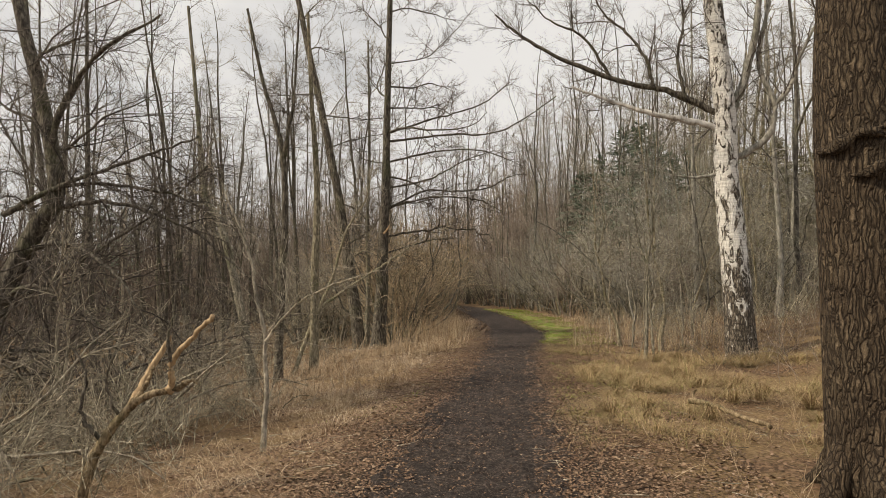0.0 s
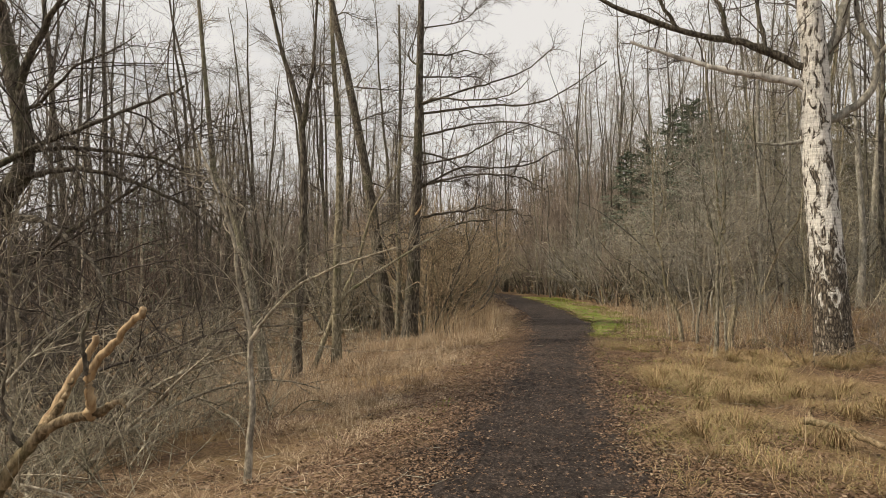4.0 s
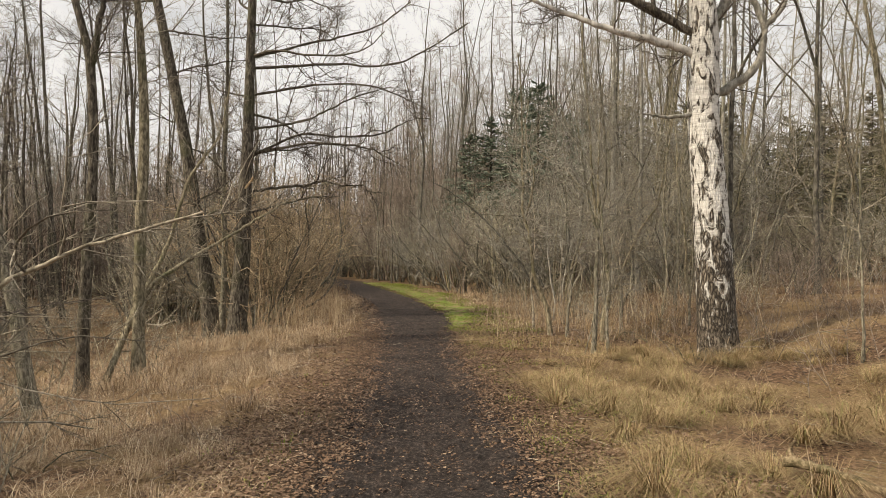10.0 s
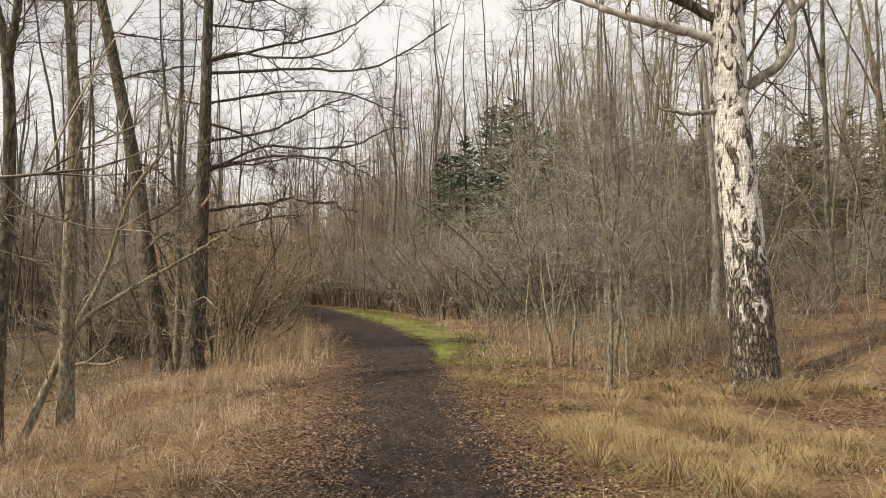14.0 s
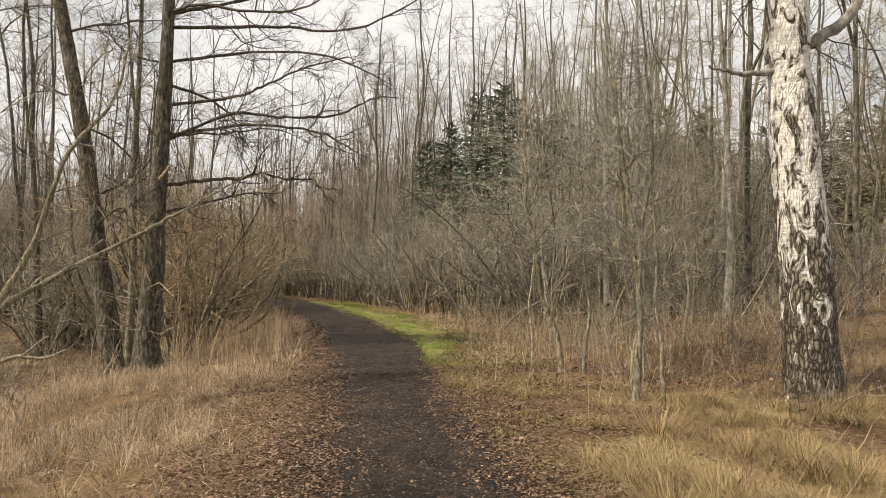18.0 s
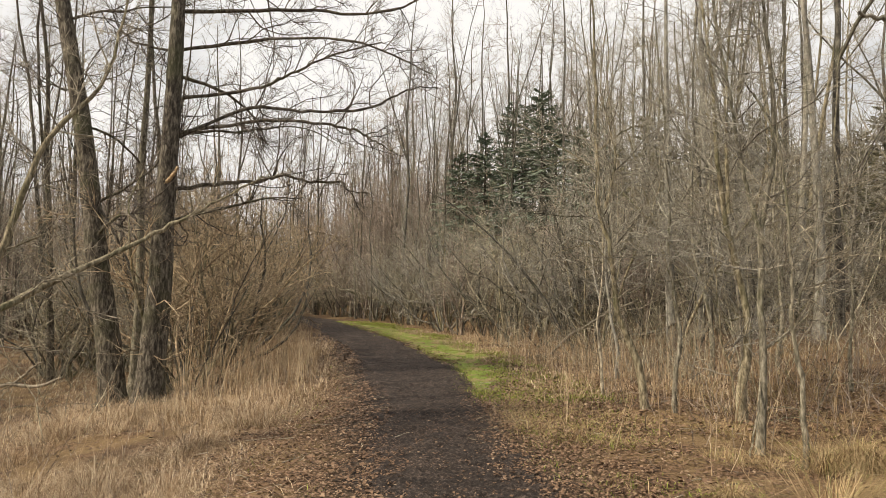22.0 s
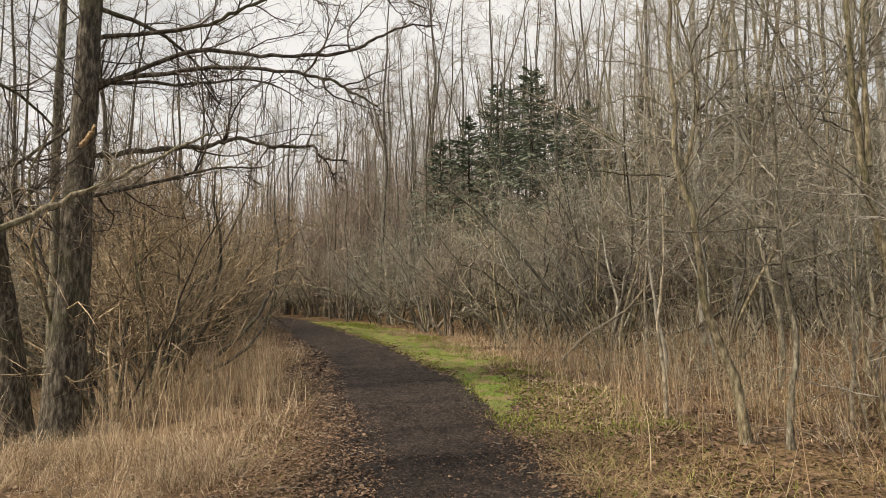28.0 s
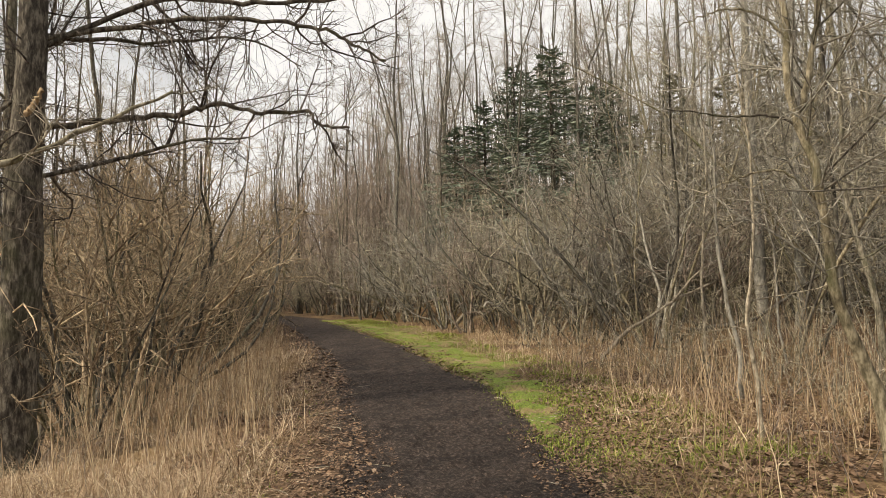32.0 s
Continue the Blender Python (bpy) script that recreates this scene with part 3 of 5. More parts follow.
tree("young_alder", "slim dark alder forking high up", [(-5.3, 14.5, 0), (-5.26, 14.5, 1.16), (-5.18, 14.5, 2.87), (-5.25, 14.5, 4.4), (-5.48, 14.5, 5.36), (-5.8, 14.5, 6.3), (-6.2, 14.5, 8)],
     0.1, 0.03, ALDER, [([(-5.26, 14.5, 4.3), (-5.1, 14.5, 5.25), (-5.0, 14.5, 5.8), (-4.9, 14.5, 8)], 0.06, 0.02)], LIGHT, DARK, sides=12, crown_from=0.2)
tree("young_alder", "slim pale alder with smooth grey-green bark", [(-4.6, 14.9, 0), (-4.65, 15, 1.45), (-4.61, 15, 3.4), (-4.69, 15, 4.9), (-4.78, 15, 5.9), (-4.9, 15, 8)],
     0.105, 0.035, OLIVE, [([(-4.95, 14.55, -0.5), (-4.77, 15.3, 0.72), (-4.66, 16.0, 1.12), (-3.97, 17.3, 1.85), (-3.4, 18.0, 2.36), (-2.6, 18.7, 3.03)], 0.06, 0.012),
      ([(-4.77, 15.3, 0.72), (-4.5, 15.8, 1.7), (-4.25, 16.0, 2.84), (-3.9, 16.5, 3.7), (-3.8, 16.8, 4.8)], 0.045, 0.012)], LIGHT, TWIG, sides=12, crown_from=0.3)
tree("young_alder", "pale leaning alder with crooked stem", [(-4.95, 12.7, 0), (-5.32, 12.8, 0.88), (-5.86, 12.9, 2.71), (-6.28, 13.0, 3.26), (-6.37, 13.0, 3.87), (-6.53, 13.0, 5.2), (-6.8, 13, 7.5)], 0.095, 0.03, PALE, (), LIGHT, TWIG, sides=12, crown_from=0.3)
tree("oak_tree", "thick oak trunk with deeply furrowed brown bark", [(3.55, 5.5, 0), (3.5, 5.5, 1.5), (3.45, 5.5, 3.0), (3.5, 5.5, 4.2), (3.55, 5.4, 5.5), (3.5, 5.4, 7.5), (3.6, 5.3, 10), (3.5, 5.2, 13)], 0.36, 0.12, OAK,
     [([(3.55, 5.4, 5.6), (4.6, 4.8, 6.6), (5.8, 4.2, 7.8), (6.8, 3.8, 9.6)], 0.15, 0.04), ([(3.5, 5.4, 6.4), (3.0, 4.2, 7.6), (2.6, 2.8, 8.6), (2.4, 1.4, 10)], 0.13, 0.035), ([(3.5, 5.4, 7.4), (4.2, 6.6, 8.8), (5.0, 7.8, 10.6)], 0.12, 0.03), ([(3.55, 5.35, 8.6), (2.7, 5.2, 10), (2.0, 5.4, 11.8)], 0.1, 0.03)],
     LIGHT, DARK, crown_from=0.7, sides=120, rings=230, rough=0.004, flare=0.1, ridges=24)
oak = next(o for o in bpy.data.objects if o.name.startswith("oak_tree"))
for a, z, span, r in ((-2.2, 2.62, 1.5, 0.045), (-1.6, 2.42, 1.1, 0.035), (-1.2, 2.75, 0.8, 0.03)):
    u = np.linspace(-span / 2, span / 2, 26)
    lump = 1 + 0.3 * np.sin(9 * u + z) + 0.12 * rng.normal(size=26)
    q = np.stack([-0.09 + 0.335 * np.cos(a + u), 0.335 * np.sin(a + u), z + 0.03 * np.sin(5 * u) + 0.06 * u], 1)
    v, f = tubes([(q[None], (r * lump * np.sqrt(np.clip(1 - (2 * u / span) ** 2, 0.02, 1)))[None], 9)])
    hang("callus", mesh_of("callus", v, f), OAK, oak, "lumpy bark roll round an old branch scar")
for a in (-2.75, -2.0, -1.2, -0.3, 0.9, 2.2):
    q = curve([(0.26 * math.cos(a), 0.26 * math.sin(a), 0.62), (0.36 * math.cos(a), 0.36 * math.sin(a), 0.28), (0.5 * math.cos(a + 0.1), 0.5 * math.sin(a + 0.1), 0.07), (0.72 * math.cos(a + 0.2), 0.72 * math.sin(a + 0.2), -0.05)], 16, 0.004)
    v, f = tubes([(q[None], np.interp(np.arange(16), [0, 6, 15], [0.07, 0.11, 0.03])[None], 10)])
    hang("root", mesh_of("root", v, f), OAK, oak)


HANG = [(11, 0.05, 1, 55, 2.3, 0.013, 8, 0.16, -0.045, 3), (8, 0.1, 1, 48, 1.1, 0.0065, 5, 0.16, -0.04, 3), (7, 0.1, 1, 45, 0.5, 0.004, 2, 0.2, -0.02, 0)]
tree("crooked_tree", "crooked dark tree with mossy stem and drooping tangled twigs", [(-7.7, 8.5, 0), (-6.95, 8.5, 1.15), (-6.35, 8.5, 2.3), (-6.02, 8.5, 2.86), (-6.3, 8.5, 4.2), (-6.8, 8.5, 5.8), (-7.2, 8.6, 7.5)], 0.17, 0.06, ALDER,
     [([(-6.9, 8.5, 2.55), (-6.2, 8.4, 2.8), (-5.65, 8.4, 3.0), (-4.6, 8.3, 3.25), (-3.6, 8.2, 3.5)], 0.05, 0.012),
      ([(-6.1, 8.5, 3.0), (-5.9, 8.4, 4.0), (-5.2, 8.3, 4.8), (-4.2, 8.2, 5.2)], 0.06, 0.015),
      ([(-6.5, 8.5, 2.0), (-5.6, 8.2, 2.1), (-4.7, 8.0, 1.7), (-4.0, 7.8, 1.0)], 0.045, 0.01),
      ([(-6.9, 8.5, 1.2), (-6.0, 8.0, 1.5), (-5.0, 7.7, 1.3), (-4.2, 7.5, 0.8)], 0.04, 0.01),
      ([(-6.2, 8.5, 2.6), (-5.2, 8.6, 2.7), (-4.0, 8.7, 2.3), (-3.0, 8.8, 1.5)], 0.04, 0.01)],
     HANG, DARK, sides=16, rings=44, crown_from=0.3, more=(7, 1.8, 6.5, 3.4, 0.032))

for x, y, s, mat in ((-6.4, 7.2, 0.9, DARK), (-7.2, 10.2, 1.1, DARK), (-4.5, 7.4, 0.7, TWIG), (-5.3, 6.0, 0.75, TWIG), (-7.4, 6.2, 1.0, TWIG), (-7.9, 8.6, 1.2, DARK), (-8.6, 11, 1.3, DARK), (-6.9, 12, 0.9, TWIG), (-9.2, 7, 1.3, DARK)):
    thing = tagged_empty("thorn_bush", x, y, float(height(x, y)) - 0.05, "dark thorny bush of arching tangled twigs", "shrub", "thorn bushes on the bank")
    a = rng.uniform(0, 2 * np.pi, 12)
    way = np.stack([0.45 + 0.6 * np.cos(a), 0.6 * np.sin(a), np.full(12, 1.5)], 1)
    P = grow(np.stack([0.2 * np.cos(a), 0.2 * np.sin(a), 0 * a], 1), way, rng.uniform(2.6, 4.6, 12) * s, 10, 0.12, -0.13)
    R = np.linspace(1, 0.25, 10)[None] * rng.uniform(0.014, 0.034, 12)[:, None]
    for n in range(12):
        v, f = tubes([(P[n:n + 1], R[n:n + 1], 5)])
        hang("stem", mesh_of("stem", v, f), mat, thing)
    Q, S = shoots(P, R, 8, 0.15, 1, 50, 1.4, 0.012, 5, 0.2, -0.05)
    T, U = shoots(Q, S, 6, 0.1, 1, 50, 0.6, 0.005, 3, 0.2, -0.02)
    W, Y2 = shoots(T, U, 3, 0.2, 1, 50, 0.25, 0.003, 2, 0.2, 0)
    v, f = tubes([(Q, S, 3), (T, U, 3), (W, Y2, 0)])
    tagged(hang("brushwood", mesh_of("brushwood", v, f), mat, thing), kind="stuff")

# ---- saplings beside the path ----
SAP = [(12, 0.03, 1, 60, 1.15, 0.0065, 7, 0.2, 0.03, 3), (6, 0.1, 1, 48, 0.55, 0.0045, 4, 0.2, 0.02, 3), (5, 0.1, 1, 45, 0.26, 0.0035, 2, 0.2, 0.02, 0)]
WIDE = [(18, 0.12, 1, 52, 1.7, 0.0085, 6, 0.2, 0.02, 3), (7, 0.1, 1, 48, 0.65, 0.0055, 4, 0.2, 0.02, 3), (6, 0.1, 1, 45, 0.3, 0.0042, 2, 0.2, 0.02, 0)]
for trunk, r, limbs, mat in (
        ([(2.76, 15, 0), (2.79, 15, 0.6), (2.83, 15, 1.23), (2.84, 15, 1.86), (2.89, 15, 2.31), (2.91, 15, 2.82), (2.87, 15, 3.78), (2.86, 15, 4.23), (2.75, 15, 5.8)], 0.055,
         [([(2.84, 15, 1.86), (2.7, 15, 2.31), (2.6, 15, 2.81), (2.54, 15, 3.26), (2.44, 15, 3.83), (2.34, 15, 4.6)], 0.022, 0.006), ([(2.82, 15, 0.9), (3.02, 15, 1.04), (3.18, 14.9, 1.23), (3.3, 14.9, 1.5)], 0.012, 0.004), ([(2.8, 15, 0.75), (2.7, 14.9, 0.35), (2.6, 14.85, -0.02)], 0.01, 0.008)], PALE),
        ([(2.85, 14.45, 0), (2.87, 14.45, 0.5), (2.84, 14.45, 0.9), (2.82, 14.45, 1.45), (2.78, 14.45, 1.85), (2.7, 14.45, 2.4), (2.5, 14.5, 3.1)], 0.036, [([(2.83, 14.45, 1.3), (2.95, 14.4, 1.8), (3.0, 14.4, 2.4)], 0.01, 0.004)], PALE),
        ([(2.35, 16.9, 0), (2.29, 16.9, 0.5), (2.16, 16.9, 0.8), (2.02, 16.9, 1.1), (1.98, 16.9, 1.5), (1.94, 16.9, 1.9), (1.83, 16.9, 2.41), (1.82, 16.9, 2.85), (1.78, 16.9, 3.35), (1.75, 16.9, 4), (1.7, 16.9, 5.4)], 0.066,
         [([(1.86, 16.9, 2.3), (1.95, 16.9, 2.65), (2.01, 16.9, 3.06), (1.93, 16.9, 3.44), (1.83, 16.9, 3.9), (1.9, 16.9, 4.6)], 0.02, 0.006), ([(1.82, 16.9, 2.8), (1.63, 16.9, 2.95), (1.41, 16.9, 2.99), (1.2, 16.8, 2.89), (0.98, 16.8, 2.81)], 0.009, 0.003),
          ([(1.88, 16.9, 2.2), (1.72, 16.9, 2.3), (1.4, 16.9, 2.31), (0.97, 16.8, 2.33)], 0.011, 0.003, ALDER), ([(1.97, 16.9, 1.75), (1.72, 16.9, 1.96), (1.4, 16.9, 1.9), (1.18, 16.9, 1.8)], 0.009, 0.003), ([(1.8, 16.9, 3.1), (2.2, 17, 3.4), (2.7, 17, 3.5)], 0.012, 0.004)], OLIVE),
        ([(2.64, 16.75, 0), (2.63, 16.75, 0.57), (2.68, 16.75, 0.98), (2.64, 16.75, 1.45), (2.63, 16.75, 1.81), (2.64, 16.75, 2.33), (2.59, 16.75, 2.86), (2.53, 16.75, 3.23), (2.5, 16.8, 4.2)], 0.04,
         [([(2.64, 16.75, 2.3), (2.81, 16.75, 2.6), (3.01, 16.75, 2.87), (3.17, 16.75, 3.13), (3.4, 16.75, 3.46), (3.52, 16.75, 3.9)], 0.013, 0.004), ([(2.63, 16.75, 1.55), (2.97, 16.7, 1.63), (3.18, 16.7, 1.66), (3.5, 16.6, 1.6), (3.86, 16.6, 1.7)], 0.011, 0.004),
          ([(2.63, 16.75, 1.56), (2.39, 16.8, 1.52), (2.13, 16.8, 1.4), (1.92, 16.8, 1.34)], 0.01, 0.003)], PALE),
        ([(3.23, 16.35, 0), (3.23, 16.35, 0.42), (3.28, 16.35, 0.81), (3.31, 16.35, 1.19), (3.25, 16.35, 1.63), (3.16, 16.35, 2.07), (3.11, 16.35, 2.37), (3.03, 16.35, 2.71), (2.99, 16.35, 3.01), (2.9, 16.35, 4.2), (2.8, 16.4, 6)], 0.078,
         [([(3.12, 16.35, 2.3), (3.11, 16.35, 3.01), (3.13, 16.35, 3.8), (3.2, 16.35, 5.0)], 0.026, 0.008), ([(3.2, 16.35, 0.1), (3.12, 16.35, 0.57), (3.04, 16.35, 0.81), (3.01, 16.35, 1.1), (2.98, 16.35, 1.4), (2.93, 16.35, 2.0)], 0.013, 0.005), ([(3.29, 16.35, 1.17), (3.13, 16.3, 1.12), (3.01, 16.3, 1.16)], 0.01, 0.006)], OLIVE),
        ([(2.9, 20, 0), (2.88, 20, 0.48), (2.81, 20, 1.02), (2.77, 20, 1.56), (2.75, 20, 2.11), (2.73, 20, 2.67), (2.65, 20, 3.15), (2.71, 20, 4.2)], 0.042, (), SILVER),
        ([(5.97, 20.7, 0), (6.03, 20.7, 1.66), (6.09, 20.7, 2.79), (6, 20.7, 3.91), (5.92, 20.7, 5.38), (5.8, 20.7, 8)], 0.06, (), PALE),
        ([(7.12, 21.5, 0), (7.18, 21.5, 1.5), (7.21, 21.5, 2.5), (7.15, 21.5, 4.1), (7.07, 21.5, 5.9), (6.95, 21.5, 8), (7, 21.5, 13)], 0.16, (), SILVER),
        ([(5.3, 19.5, 0), (5.34, 19.5, 1.31), (5.32, 19.5, 2.5), (5.34, 19.5, 3.71), (5.24, 19.5, 6)], 0.05, (), PALE),
        ([(5.3, 24, 0), (5.23, 24, 3.0), (5.21, 24, 4.7), (5.2, 24, 7), (5.25, 24, 11)], 0.15, (), SILVER),
        ([(5.95, 24, 0), (5.97, 24, 3.0), (6.05, 24, 4.6), (6.0, 24, 8), (6.1, 24, 11)], 0.13, (), SILVER),
        ([(8.2, 24, 0), (8.3, 24, 3.6), (8.43, 24, 5.9), (8.5, 24, 11)], 0.15, (), SILVER),
        ([(2.2, 18.2, 0), (2.16, 18.2, 0.9), (2.22, 18.2, 1.8), (2.1, 18.2, 3.0), (2.0, 18.2, 4.4)], 0.03, (), TWIG),
        ([(4.48, 20, 0), (4.4, 20, 1.2), (4.2, 20, 2.4), (4.1, 20, 4), (3.9, 20, 6)], 0.06, [([(4.25, 20, 2.2), (4.45, 20, 3.0), (4.5, 20, 4.2)], 0.025, 0.008)], PALE),
        ([(-1.87, 6.7, 0), (-1.88, 6.7, 0.48), (-1.86, 6.7, 0.95), (-1.96, 6.7, 1.42), (-1.99, 6.7, 1.8), (-2.23, 6.7, 2.24), (-2.4, 6.7, 2.63)], 0.042, [([(-1.86, 6.7, 0.93), (-1.7, 6.7, 1.14), (-1.45, 6.7, 1.37), (-1.05, 6.7, 1.55), (-0.62, 6.7, 1.68)], 0.016, 0.005), ([(-1.87, 6.7, 0.1), (-1.98, 6.7, 0.27), (-2.28, 6.7, 0.4)], 0.008, 0.003)], TWIG),
        ([(3.9, 17.8, 0), (3.85, 17.8, 1.5), (3.6, 17.8, 3), (3.4, 17.8, 4.6)], 0.03, (), TWIG),
        ([(3.4, 21.9, 0), (3.35, 21.9, 1.5), (3.5, 21.9, 3), (3.4, 21.9, 4.8)], 0.035, (), TWIG),
        ([(5.2, 17.5, 0), (5.25, 17.5, 1.5), (5.1, 17.5, 3), (5.2, 17.5, 5.4)], 0.035, (), PALE),
        ([(5.6, 12.5, 0), (5.55, 12.5, 1.2), (5.6, 12.5, 2.6), (5.5, 12.5, 4.6)], 0.03, (), PALE)):
    tree("sapling", "slender bare sapling with thin pale stem", trunk, r * 0.68, r * 0.18, mat, limbs, WIDE if len(trunk) > 8 else SAP, GREY if len(trunk) > 8 else TWIG, sides=7, rings=24, crown_from=0.22, flare=0.3, rough=0.12, group="saplings beside the path")


# ---- broken and fallen wood ----
def dead_wood(name, label, pieces, material, category="branch"):
    base = np.array(pieces[0][0][0], float)
    thing = tagged_empty(name, *base, label, category)
    for pts, r0, r1, *other in pieces:
        q = curve([np.subtract(p, base) for p in pts], 6 * len(pts), 0.005)
        r = np.linspace(r0, r1, len(q)) * (1 + 0.06 * rng.normal(size=len(q)))
        q = np.vstack([q[:1], q, q[-1:]])
        r = np.concatenate([[0.001], r, [0.001]])
        v, f = tubes([(q[None], r[None], 9)])
        hang("branch", mesh_of("branch", v, f), other[0] if other else material, thing)
    return thing


dead_wood("broken_branch", "split broken branch with raw orange wood rising from the thicket", [
    ([(-2.62, 4.9, -0.35), (-2.5, 4.9, 0.05), (-2.36, 4.9, 0.32), (-2.12, 4.9, 0.58), (-1.9, 4.9, 0.67), (-1.72, 4.9, 0.71)], 0.05, 0.024, STUB),
    ([(-2.17, 4.93, 0.54), (-2.11, 5.0, 0.72), (-2.05, 5.05, 0.88), (-1.94, 5.1, 1.1)], 0.04, 0.02),
    ([(-2.1, 4.9, 0.6), (-2.04, 4.95, 0.75), (-2.02, 5.0, 0.86)], 0.028, 0.008, STUB),
    ([(-1.8, 4.9, 0.68), (-1.74, 4.83, 0.8), (-1.72, 4.8, 0.95), (-1.56, 4.77, 1.1), (-1.34, 4.75, 1.29)], 0.03, 0.018),
    ([(-1.72, 4.79, 0.93), (-1.74, 4.76, 1.08), (-1.7, 4.75, 1.27)], 0.018, 0.007, ALDER),
    ([(-1.74, 4.9, 0.7), (-1.62, 4.88, 0.78), (-1.53, 4.85, 0.77)], 0.024, 0.006, STUB),
    ([(-2.4, 4.9, 0.25), (-2.52, 4.8, 0.5), (-2.48, 4.8, 0.8), (-2.6, 4.75, 1.05)], 0.02, 0.006, ALDER),
    ([(-2.25, 4.9, 0.45), (-2.3, 4.8, 0.75), (-2.2, 4.75, 1.0)], 0.014, 0.005, ALDER)], SNAG)
dead_wood("fallen_log", "short weathered log lying in the dry grass", [([(2.66, 8.5, 0.17), (2.82, 8.35, 0.17), (3.05, 7.95, 0.13), (3.3, 7.5, 0.1)], 0.034, 0.024), ([(2.72, 8.46, 0.17), (2.7, 8.5, 0.24), (2.74, 8.52, 0.3)], 0.02, 0.01)], STUB, "log")
dead_wood("fallen_log", "pale bent log sticking out of the shrubs", [([(1.23, 30, 0.78), (1.36, 30, 0.88), (1.76, 30, 0.63), (2.19, 30, 0.34), (2.5, 30, 0.1), (2.75, 30, -0.06)], 0.045, 0.03)], SILVER, "log")
dead_wood("fallen_branch", "pale fallen branch propped against the shrubs", [([(2.55, 24.3, -0.03), (2.76, 24.3, 0.19), (3.10, 24.3, 0.5), (3.48, 24.3, 0.72), (3.91, 24.3, 0.99), (4.64, 24.3, 1.3)], 0.042, 0.02), ([(3.87, 24.3, 0.97), (4.30, 24.15, 1.47), (4.90, 24.15, 1.73)], 0.025, 0.01)], GREYWOOD)
dead_wood("fallen_branch", "grey dead branch lying across the shrubs", [([(2.5, 28.8, 1.5), (3.86, 28.8, 1.47), (4.7, 28.8, 1.6)], 0.04, 0.02)], GREYWOOD)
dead_wood("fallen_branch", "slanting grey pole leaning in the shrubs", [([(0.8, 36, -0.05), (1.36, 36, 0.58), (1.99, 36, 1.35), (2.4, 36, 1.74)], 0.06, 0.03)], GREYWOOD)
dead_wood("fallen_branch", "dead branch lying on the bank beside the alders", [([(-7.6, 20.6, -0.4), (-7.0, 20.3, -0.2), (-6.5, 20.2, -0.22), (-6.0, 20.0, -0.05)], 0.04, 0.02), ([(-6.9, 20.27, -0.2), (-6.5, 20.1, 0.1), (-6.3, 20.0, 0.2)], 0.025, 0.01)], GREYWOOD)


def bramble(x, y, n, reach):
    thing = tagged_empty("bramble", x, y, float(height(x, y)) - 0.03, "thin pale bramble canes arching over the grass", "bramble", "brambles in the grass")
    a = rng.uniform(0, 2 * np.pi, n)
    start = np.stack([0.35 * np.cos(a), 0.3 * np.sin(a), 0 * a], 1) * rng.uniform(0.3, 1.2, (n, 1))
    way = np.stack([np.cos(a) + rng.normal(0, 0.4, n), np.sin(a), rng.uniform(0.8, 2.0, n)], 1)
    P = grow(start, way, rng.uniform(0.5, 1.1, n) * reach, 8, 0.16, -0.17)
    for k in range(n):
        r = np.linspace(1, 0.4, 8)[None] * rng.uniform(0.004, 0.008)
        Q, S = shoots(P[k:k + 1], r, 4, 0.2, 1, 55, 0.3, 0.003, 3, 0.2, -0.05)
        v, f = tubes([(P[k:k + 1], r, 4), (Q, S, 3)])
        hang("cane", mesh_of("cane", v, f), PALE if k % 3 else RED, thing)


for x, y, n, reach in ((-4.4, 19.5, 16, 1.5), (-5.7, 19.7, 14, 1.4), (4.1, 13.8, 10, 1.1), (3.4, 20.4, 14, 1.3), (5.5, 14.7, 10, 1.2), (-3.6, 21.6, 14, 1.5), (-3.0, 9.6, 9, 1.2), (3.4, 16.6, 12, 1.2), (1.9, 23.4, 12, 1.1), (-4.6, 15.2, 12, 1.3)):
    bramble(x, y, n, reach)


# ---- woods behind ----
def wild_tree(label, tall, r0, material, twig, plan, lean=0.4, first=3, fork=False):
    thing = tagged_empty("woodland_tree", 0, 0, -300, label, "tree", "trees of the wood")
    tilt = rng.normal(0, lean * 0.35, 2)
    q = curve([(tilt[0] * s * 3 + rng.normal(0, lean * 0.16) * s, tilt[1] * s * 3 + rng.normal(0, lean * 0.16) * s, tall * s - 0.1) for s in (0, 0.14, 0.28, 0.44, 0.6, 0.76, 0.9, 1)], 18, 0.015)
    r = np.linspace(r0, 0.015, 18)
    r[0] *= 1.3
    strands = [(q[first:], r[first:])]
    if fork:
        plan = [(int(plan[0][0] * 0.6),) + plan[0][1:]] + plan[1:]
        k = rng.integers(5, 9)
        g = grow(q[k:k + 1], np.array([[rng.normal(0, 0.4), rng.normal(0, 0.4), 1.0]]), np.array([tall - q[k, 2]]) * 0.85, 10, 0.09, 0.08)
        s = np.linspace(r[k] * 0.7, 0.012, 10)
        v, f = tubes([(g, s[None], 6)])
        hang("limb", mesh_of("limb", v, f), material, thing)
        strands.append((g[0], s))
    v, f = tubes([(q[None], r[None], 7)])
    hang("trunk", mesh_of("trunk", v, f), material, thing)
    twigs_on(thing, strands, twig, plan, "crown")
    return thing


